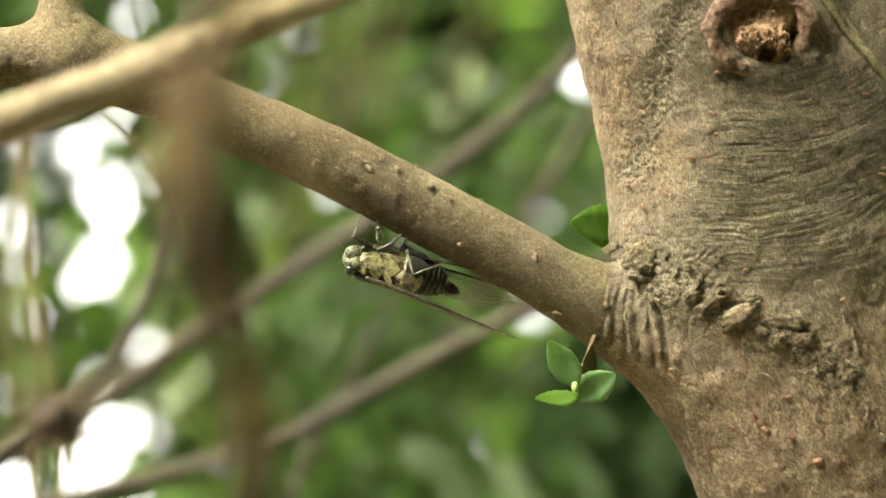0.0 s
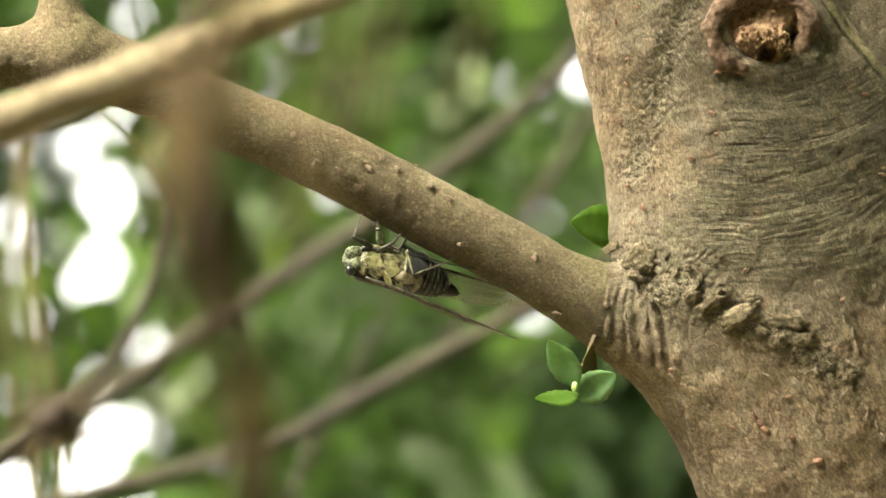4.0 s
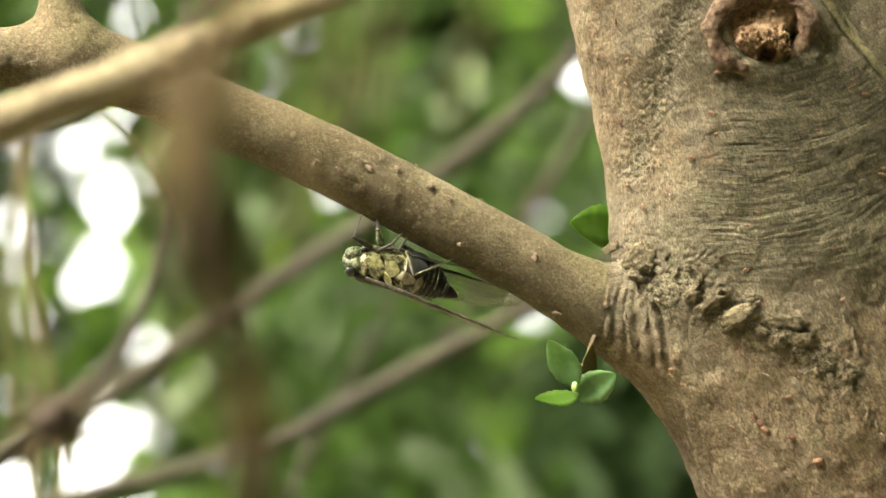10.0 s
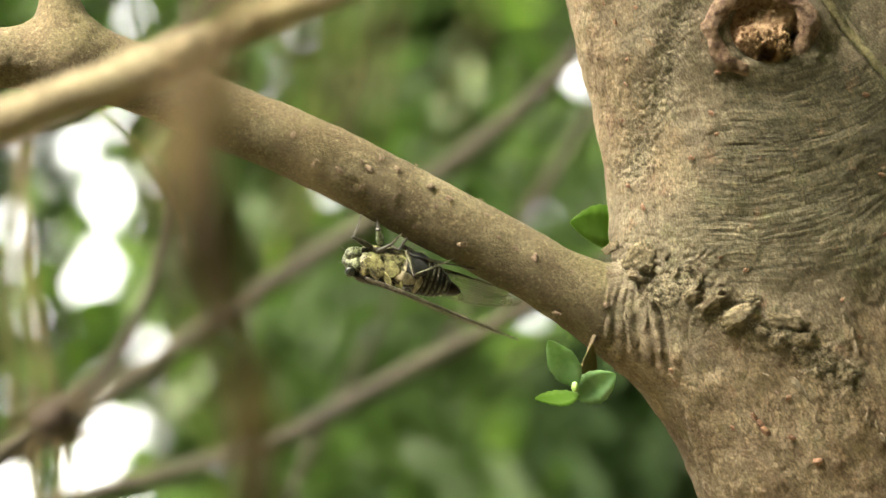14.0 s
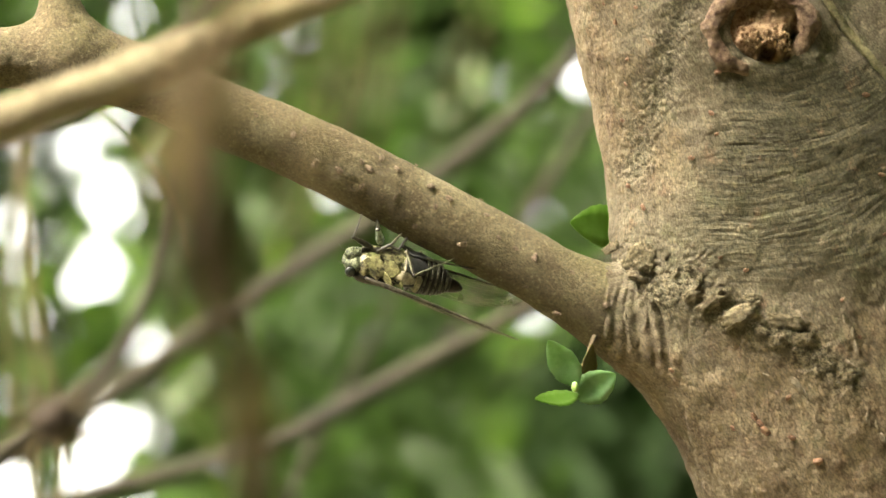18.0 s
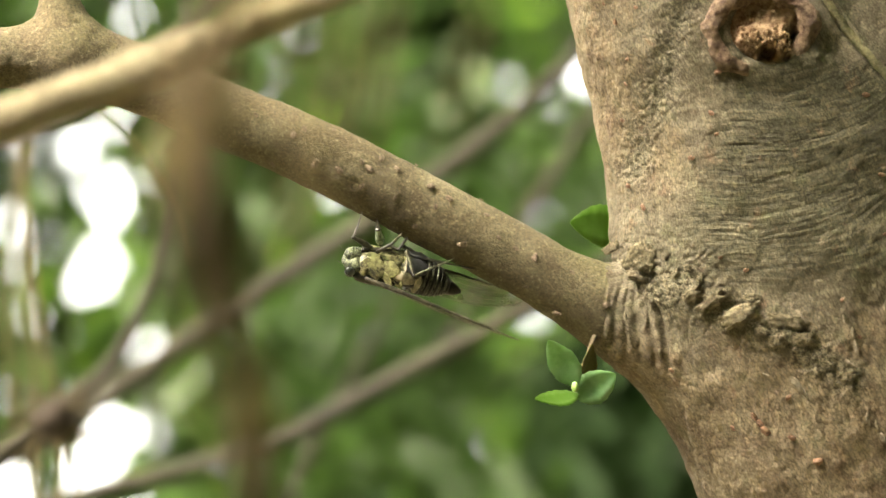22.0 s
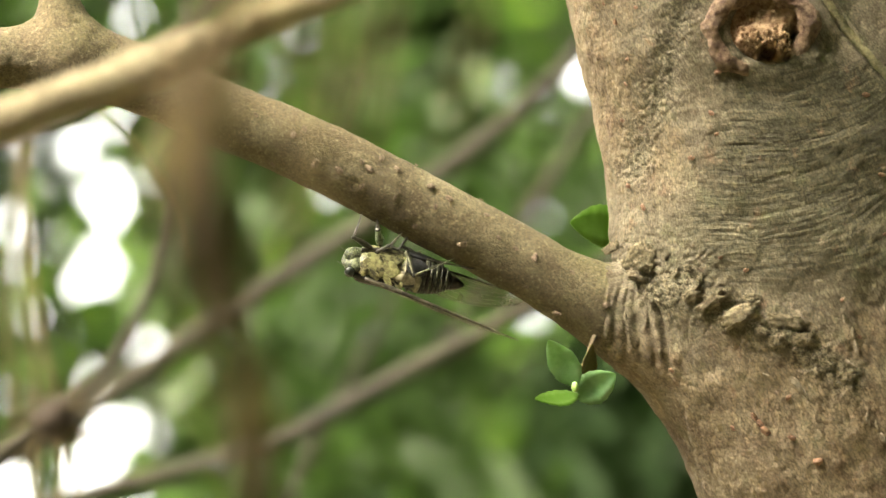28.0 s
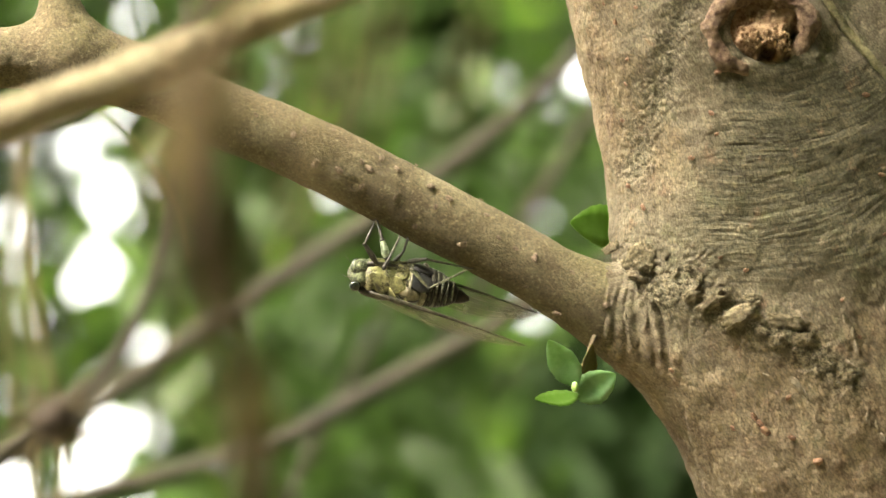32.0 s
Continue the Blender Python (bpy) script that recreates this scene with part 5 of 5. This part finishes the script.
LEG_PALE = shell("pale_leg", (0.03, 0.03, 0.02), (0.17, 0.175, 0.11))
LEG_DARK = shell("dark_leg", (0.010, 0.010, 0.008), (0.055, 0.052, 0.036))
FRONT_VEIN = shell("front_vein", (0.016, 0.014, 0.010), (0.098, 0.090, 0.066), 420)
VEIN = shell("dark_vein", (0.035, 0.033, 0.025), (0.16, 0.15, 0.105))


def wing_film():
    m, nodes, links, b = material("clear_wing", 0.18)
    b.inputs["Base Color"].default_value = (0.40, 0.41, 0.335, 1)
    t = nodes.new("ShaderNodeBsdfTransparent")
    t.inputs["Color"].default_value = (0.93, 0.95, 0.90, 1)
    ms = nodes.new("ShaderNodeMixShader")
    n = grain(nodes, links, mapped(nodes, links), 260, 4, 0.6)
    links.new(band(nodes, links, n, -0.65, 2.1), ms.inputs[0])
    links.new(t.outputs[0], ms.inputs[1])
    links.new(b.outputs[0], ms.inputs[2])
    links.new(ms.outputs[0], nodes["Material Output"].inputs["Surface"])
    return m


FILM = wing_film()

# head
head = inside("head", oval("head", (-13.6, 0, -0.8), (4.6, 6.0, 4.0), 0.16, 1, pinch=0.12), HEAD_GREEN, cicada, "mottled green head")
for s in (1, -1):
    inside("eye", oval("eye", (-15.2, s * 5.9 - 0.4, -1.8 - 0.8 * s), (1.9, 1.7, 2.0)), EYE_SHELL, head, "dark glossy eye")
    inside("antenna", stem_mesh("antenna", [(Vector((-17.2, s * 3.4, -0.5)) / 1000, 0.00022), (Vector((-19.0, s * 4.2, 0.3)) / 1000, 0.00012), (Vector((-20.4, s * 4.8, 1.4)) / 1000, 0.00005)], 6, 4, 0, 1), LEG_DARK, head)
inside("face", oval("face", (-14.4, 0, 1.2), (3.6, 3.2, 2.8), 0.08, 2), HEAD_GREEN, head, "swollen ridged face")
for i in range(6):
    inside("face_ridge", oval("face_ridge", (-16.7 + i * 0.95, 0, 1.6 + 0.30 * math.sin(i * 0.6) * 3), (0.3, 2.5, 2.0), 0.05, 3 + i, rows=8, cols=12), HEAD_GREEN, head)
inside("beak", stem_mesh("beak", [(Vector((-12.6, 0, 4.2)) / 1000, 0.0009), (Vector((-8, 0, 5.6)) / 1000, 0.0008), (Vector((-2.5, 0, 6.6)) / 1000, 0.0004)], 8, 5, 0.1, 2), LEG_DARK, head)
# thorax and its plates
thorax = inside("thorax", oval("thorax", (-4.4, 0, -0.5), (9.2, 6.6, 5.6), 0.07, 4), PLATE, cicada, "pale yellow and black thorax")
inside("collar", oval("collar", (-10.4, 0, -0.9), (3.4, 6.8, 5.2), 0.10, 5), PLATE, thorax)
for s in (1, -1):
    for k, x in enumerate((-8.4, -3.4, 1.0)):
        for j, lay in enumerate((-4, 36, 76)):
            y, z = math.cos(radians(lay)), math.sin(radians(lay))
            bulge = 1 - ((x + 4.4) / 14.0) ** 2
            inside("plate", oval("plate", (x + 0.7 * j, s * y * 6.35 * bulge, -0.5 + z * 5.4 * bulge), (3.7, 2.7, 0.42), 0.36, 10 * k + j + 5, (-s * (90 - lay), 0, s * (30 - 26 * j + 14 * k)), 12, 20), WAX if (k + j) % 3 else PLATE, thorax)
    cover = inside("sound_cover", oval("sound_cover", (6.4, s * 3.3, 4.3), (4.2, 3.4, 0.9), 0.06, 13, (s * -24, 6, 0)), SLATE, thorax, "slate grey sound cover")
    inside("cover_edge", oval("cover_edge", (2.9, s * 3.4, 4.4), (0.5, 3.1, 0.9), 0.16, 14, (s * -24, 0, 0)), CREAM, thorax)
    inside("side_lobe", oval("side_lobe", (3.2, s * 6.0, 0.6), (3.9, 1.7, 2.5), 0.10, 17, (s * 12, 8, 0), 14, 20), CREAM, thorax, "rounded cream side lobe")
    inside("lobe_edge", oval("lobe_edge", (3.5, s * 6.1, -0.9), (3.7, 1.5, 1.7), 0.08, 18, (s * 12, 8, 0)), SLATE, thorax)
    inside("wing_root", oval("wing_root", (-7.0, s * 6.1, -2.6), (7.4, 1.6, 1.9), 0.2, 15), BLACK_SHELL, thorax)
# abdomen, hinged behind the thorax
HINGE = Matrix.Translation((0.0050, 0.0012, -0.0016))
abdomen = inside("abdomen", oval("abdomen", (7.0, 0, 0), (8.4, 5.4, 4.8), 0.03, 17, pinch=-0.15), BLACK_SHELL, cicada, "black abdomen with broken pale rings", HINGE)
for i, r in enumerate((7.3, 7.4, 7.3, 7.0, 6.5, 5.7, 4.6, 3.3)):
    x = 0.6 + i * 1.9
    inside("segment", oval("segment", (x, 0, -0.02 * i * i), (1.5, r, r * 0.9), 0.04, 18 + i, rows=10, cols=24), BLACK_SHELL, abdomen)
    if i < 7:
        inside("band", oval("band", (x + 1.0, 0, -0.02 * i * i), (0.85, r * 0.985, r * 0.89), 0.05, 30 + i, rows=8, cols=28), BROKEN_RIM, abdomen)
for s in (1, -1):
    inside("side_spot", oval("side_spot", (2.9, s * 6.6, 0.6), (1.5, 1.1, 3.9), 0.12, 50, rows=12, cols=18), CREAM, abdomen, "pale patch on the side")
inside("tail", oval("tail", (16.4, 0, -1.4), (3.2, 2.5, 2.3), 0.10, 60, pinch=-0.35), BROWN_TIP, abdomen, "dark brown tail tip")


# ---- its wings ----
def wing_outline(t):
    """Share of the wing's width taken by the front and rear edge at the share t of its length."""
    return 0.13 * math.sin(math.pi * min(1, t * 0.93 + 0.07)), -math.sin(math.pi * min(1.0, 0.10 + 0.9 * t) ** 1.25) ** 0.75


def wing(name, root_p, tip_p, across, length_wide):
    """A clear fore wing in the insect's frame (millimetres): film, front edge and veins."""
    along = tip_p - root_p
    n = 26

    def place(t, s):
        a, b = wing_outline(t)
        w = a + (b - a) * s
        return (root_p + along * t + across * w * length_wide) / 1000

    out = along.cross(across).normalized() * 0.00003
    v, f = [], []
    cols = 7
    for i in range(n + 1):
        for j in range(cols):
            v.append(tuple(place(i / n, j / (cols - 1)) + out * (10 * math.sin(i * 0.7) * math.sin(j * 1.1))))
    for i in range(n):
        for j in range(cols - 1):
            f.append((i * cols + j, i * cols + j + 1, (i + 1) * cols + j + 1, (i + 1) * cols + j))
    film = inside(name, mesh_of(name, v, f), FILM, cicada, "clear wing with dark veins")
    inside("front_vein", stem_mesh("front_vein", [(place(i / 12, 0.0), 0.0009 * (1 - i / 12) ** 1.6 * min(1.0, 0.35 + i / 3) + 0.00022) for i in range(13)], 8, 3, 0.15, 3), FRONT_VEIN, film)
    inside("rim_vein", stem_mesh("rim_vein", [(place(0.05 + 0.95 * i / 12, 1.0), 0.0001) for i in range(13)], 5, 3, 0.1, 3), VEIN, film)
    for k in range(5):
        s0, s1 = 0.06 + 0.05 * k, 0.12 + 0.19 * k
        end = 0.97 - 0.05 * k
        inside("vein", stem_mesh("vein", [(place(0.04 + (end - 0.04) * i / 8, s0 + (s1 - s0) * min(1, i / 5)), 0.00012) for i in range(9)], 5, 3, 0.1, 4), VEIN, film)
    for k in range(7):
        t0 = 0.46 + 0.065 * k
        s0 = 0.08 + 0.11 * (k % 4) + 0.05 * k
        inside("cross_vein", stem_mesh("cross_vein", [(place(t0, s0), 0.00012), (place(t0 + 0.02, s0 + 0.08), 0.00012), (place(t0 + 0.025, min(1, s0 + 0.17)), 0.00012)], 5, 3, 0, 5), VEIN, film)
        inside("wing_spot", oval("wing_spot", tuple(place(t0 + 0.02, s0 + 0.05) * 1000), (0.4, 0.25, 0.25), 0.3, 70 + k, rows=6, cols=8), VEIN, film)
    return film


def own(across, up, ahead):
    """A place about LIMB (centimetres) in the resting insect's frame, in millimetres."""
    return REST.inverted() @ spot(across, up, ahead) * 1000


def own_way(x, y, z):
    return (CICADA_TURN.inverted().to_3x3() @ Vector((x, y, z))).normalized()


near_wing = wing("wing", own(-2.62, -0.97, -0.85), own(2.56, -3.06, -0.55), own_way(0.10, -0.98, 0.06), 15.0)
wing("wing", own(-2.22, -0.21, 0.45), own(3.08, -1.66, 0.75), own_way(0.06, -0.45, 0.88), 9.0)

# ---- its legs ----
# hip and knee at rest and foot on the bark about LIMB (cm), length of the shin (mm), thickness of thigh and shin (mm), colours
LEGS = [("foreleg", (-2.47, 0.10, -0.75), (-2.91, 0.61, -0.9), (-2.74, 1.17, -0.6), 9.4, 1.7, 0.8, False, False),
        ("foreleg", (-2.10, 0.21, -0.55), (-2.20, 0.78, -0.75), (-2.22, 0.98, -0.2), 8.0, 2.3, 1.1, True, False),
        ("middle_leg", (-2.15, -0.05, -0.90), (-1.72, 0.18, -0.98), (-1.42, 0.50, -0.45), 7.0, 1.0, 0.9, False, True),
        ("middle_leg", (-1.80, 0.10, -0.2), (-1.45, 0.12, -0.3), (-1.16, 0.46, -0.2), 6.0, 1.0, 0.8, False, False),
        ("hind_leg", (-1.19, -0.15, -0.95), (-0.98, -0.88, -1.2), (0.30, -0.36, -0.75), 14.6, 1.05, 0.8, True, True),
        ("hind_leg", (-1.30, 0.06, -0.1), (-0.60, -0.25, -0.2), (0.96, -0.67, -0.2), 16.5, 1.4, 0.85, False, False)]


def bone(name, length, thick, mat, parent, spines=0):
    """A leg bone from its frame's origin along x, millimetres."""
    rows = [(Vector((length * t, 0, 0)) / 1000, thick * w / 2000) for t, w in ((0, 0.75), (0.15, 1.05), (0.5, 0.95), (0.85, 0.7), (1, 0.6))]
    ob = inside(name, stem_mesh(name, rows, 9, 4, 0.1, 5), mat, parent)
    for i in range(spines):
        s = length * (0.45 + 0.45 * i / max(1, spines - 1))
        inside("spine", stem_mesh("spine", [(Vector((s, 0, 0)) / 1000, 0.00012), (Vector((s + 0.5, 0.9 * (-1) ** i, 0.4)) / 1000, 0.00004)], 5, 2, 0, 6), LEG_DARK, ob)
    return ob


def aim(a, b):
    """The frame at a whose x points to b."""
    m = (b - a).to_track_quat("X", "Z").to_matrix().to_4x4()
    m.translation = a / 1000
    return m


def knee_of(hip, foot, thigh, shin, side):
    d = foot - hip
    reach = min(d.length, (thigh + shin) * 0.999)
    d.normalize()
    x = (thigh ** 2 - shin ** 2 + reach ** 2) / (2 * reach)
    h = math.sqrt(max(thigh ** 2 - x ** 2, 0.0))
    s = side - d * side.dot(d)
    return hip + d * x + s.normalized() * h


legs = []
for name, hip, knee, foot, shin, thick, thin, pale, pale_shin in LEGS:
    hip, knee = own(*hip), own(*knee)
    thigh, side = (knee - hip).length, knee - (hip + own(*foot)) / 2
    upper = bone("thigh", thigh, thick * 1.15, (LEG_GREEN if name == "foreleg" else LEG_PALE) if pale else LEG_DARK, cicada)
    inside("hip_joint", oval("hip_joint", (-0.2, 0, 0), (1.2, 0.8, 0.8), 0.2, 80, rows=8, cols=12), LEG_PALE if pale else LEG_DARK, upper)
    inside("knee_joint", oval("knee_joint", (thigh, 0, 0), (0.6, thick * 0.45, thick * 0.45), 0.1, 81, rows=8, cols=10), LEG_DARK, upper)
    lower = bone("shin", shin, thin, LEG_PALE if pale_shin else LEG_DARK, cicada, 3)
    inside("foot", stem_mesh("foot", [(Vector((shin - 0.3, 0, 0)) / 1000, 0.00022), (Vector((shin + 0.5, 0.2, 0.2)) / 1000, 0.00018), (Vector((shin + 1.0, -0.2, 0.4)) / 1000, 0.00008)], 6, 3, 0, 7), LEG_DARK, lower)
    legs.append((upper, lower, hip, foot, thigh, shin, side))


# ---- what moves ----
# seconds, across and up of the body (centimetres), roll and pitch (degrees)
BODY = [(0.0, -1.607, -0.564, 0.0, 0), (9.0, -1.607, -0.593, 0.0, 0), (28.1, -1.626, -0.612, 0.0, 0), (28.5, -1.617, -0.637, 0.0, 0.0), (29.0, -1.598, -0.708, 0.5, 0.3), (29.5, -1.559, -0.784, 2.0, 0.6), (30.0, -1.54, -0.847, 3.5, 0.8), (30.5, -1.52, -0.888, 4.5, 0.9), (31.0, -1.50, -0.93, 5.5, 1.0), (31.5, -1.46, -1.00, 7.0, 1.2), (32.0, -1.43, -1.06, 8.0, 1.2)]
# seconds and degrees by which the abdomen bends to the back
BENDS = [(0.0, 11), (1.0, 12), (2.0, 11), (3.0, 12), (3.6, 12), (5.5, 11), (6.0, 16), (6.5, 14), (7.0, 9), (7.5, 10), (8.0, 6), (8.5, 4), (9.0, 2), (9.5, 0), (10.0, 15), (10.5, 14), (11.0, 17), (11.5, 15), (12.0, 9), (12.5, 3), (13.0, 0), (13.5, 12), (14.0, 9), (14.5, 12), (16.5, 2),
         (17.0, 2), (17.5, 9), (18.0, 4), (18.5, 9), (19.0, 9), (19.5, 8), (20.0, 9), (20.5, 5), (21.0, 3), (21.5, 1), (22.0, 8), (22.5, 7), (23.0, 7), (23.5, 4), (24.0, 3), (25.5, 3), (27.5, 0), (28.5, -2), (30.0, -2), (32.0, -1)]
# the near foreleg lets go of the bark and takes hold again further on; at the end a hind foot slides on
FOOT_STEPS = {0: [(29.3, -2.74, 1.17, -0.6), (29.7, -3.04, 1.13, -0.9), (30.0, -3.29, 1.05, -1.0), (30.2, -2.56, 1.05, -0.8), (30.4, -2.30, 0.94, -0.5)],
              4: [(30.8, 0.34, -0.42, -0.75), (31.5, 0.80, -0.71, -0.75)]}


def foot_at(i, t):
    steps = FOOT_STEPS.get(i)
    if not steps or t <= steps[0][0]:
        return spot(*LEGS[i][3])
    for a, b in zip(steps[:-1], steps[1:]):
        if t <= b[0]:
            k = (t - a[0]) / (b[0] - a[0])
            return spot(*a[1:]).lerp(spot(*b[1:]), k)
    return spot(*steps[-1][1:])


def body_at(t):
    for a, b in zip(BODY[:-1], BODY[1:]):
        if t <= b[0]:
            k = (t - a[0]) / (b[0] - a[0])
            x, y, roll, pitch = (p + (q - p) * k for p, q in zip(a[1:], b[1:]))
            return cicada_pose(x, y, HOME[2], roll, pitch)
    return cicada_pose(BODY[-1][1], BODY[-1][2], HOME[2], *BODY[-1][3:])


def motions():
    times = sorted({row[0] for row in BODY} | {row[0] for steps in FOOT_STEPS.values() for row in steps})
    walk(cicada, [(t, body_at(t)) for t in times])
    walk(abdomen, [(t, HINGE @ Matrix.Rotation(radians(bend), 4, "Y")) for t, bend in BENDS])
    root, tip = own(-2.62, -0.97, -0.85) / 1000, own(2.56, -3.06, -0.55) / 1000
    walk(near_wing, [(t, Matrix.Translation(root) @ Matrix.Rotation(radians(-lift), 4, own_way(0, 1, 0)) @ Matrix.Rotation(radians(-spread), 4, tip - root) @ Matrix.Translation(-root)) for t, lift, spread in ((0.0, 0.0, 0.0), (28.8, 0.0, 0.0), (30.0, 1.6, 5.0), (31.0, 3.4, 12.0), (32.0, 5.0, 18.0))])
    for spray, at, phase in sprays:
        rows = []
        for k in range(41):
            t = 0.8 * k
            gust = math.exp(-((t - 7.0) / 1.6) ** 2) + 0.5 * math.exp(-((t - 24.0) / 2.2) ** 2)
            sway = 0.35 * math.sin(t * 1.3 + phase) + 0.25 * math.sin(t * 2.9 + 2 * phase) + 1.6 * gust
            rows.append((t, Matrix.Translation(at + Vector((0.009 * sway, 0, -0.002 * sway))) @ pose(0, 0, 0, 0, 1.5 * sway, 2.0 * math.sin(t * 1.7 + phase))))
        walk(spray, rows)
    for i, (upper, lower, hip, foot, thigh, shin, side) in enumerate(legs):
        up_rows, low_rows = [], []
        for t in times:
            there = (body_at(t).inverted() @ foot_at(i, t)) * 1000
            knee = knee_of(hip, there, thigh, shin, side)
            up_rows.append((t, aim(hip, knee)))
            low_rows.append((t, aim(knee, there)))
        walk(upper, up_rows)
        walk(lower, low_rows)


motions()
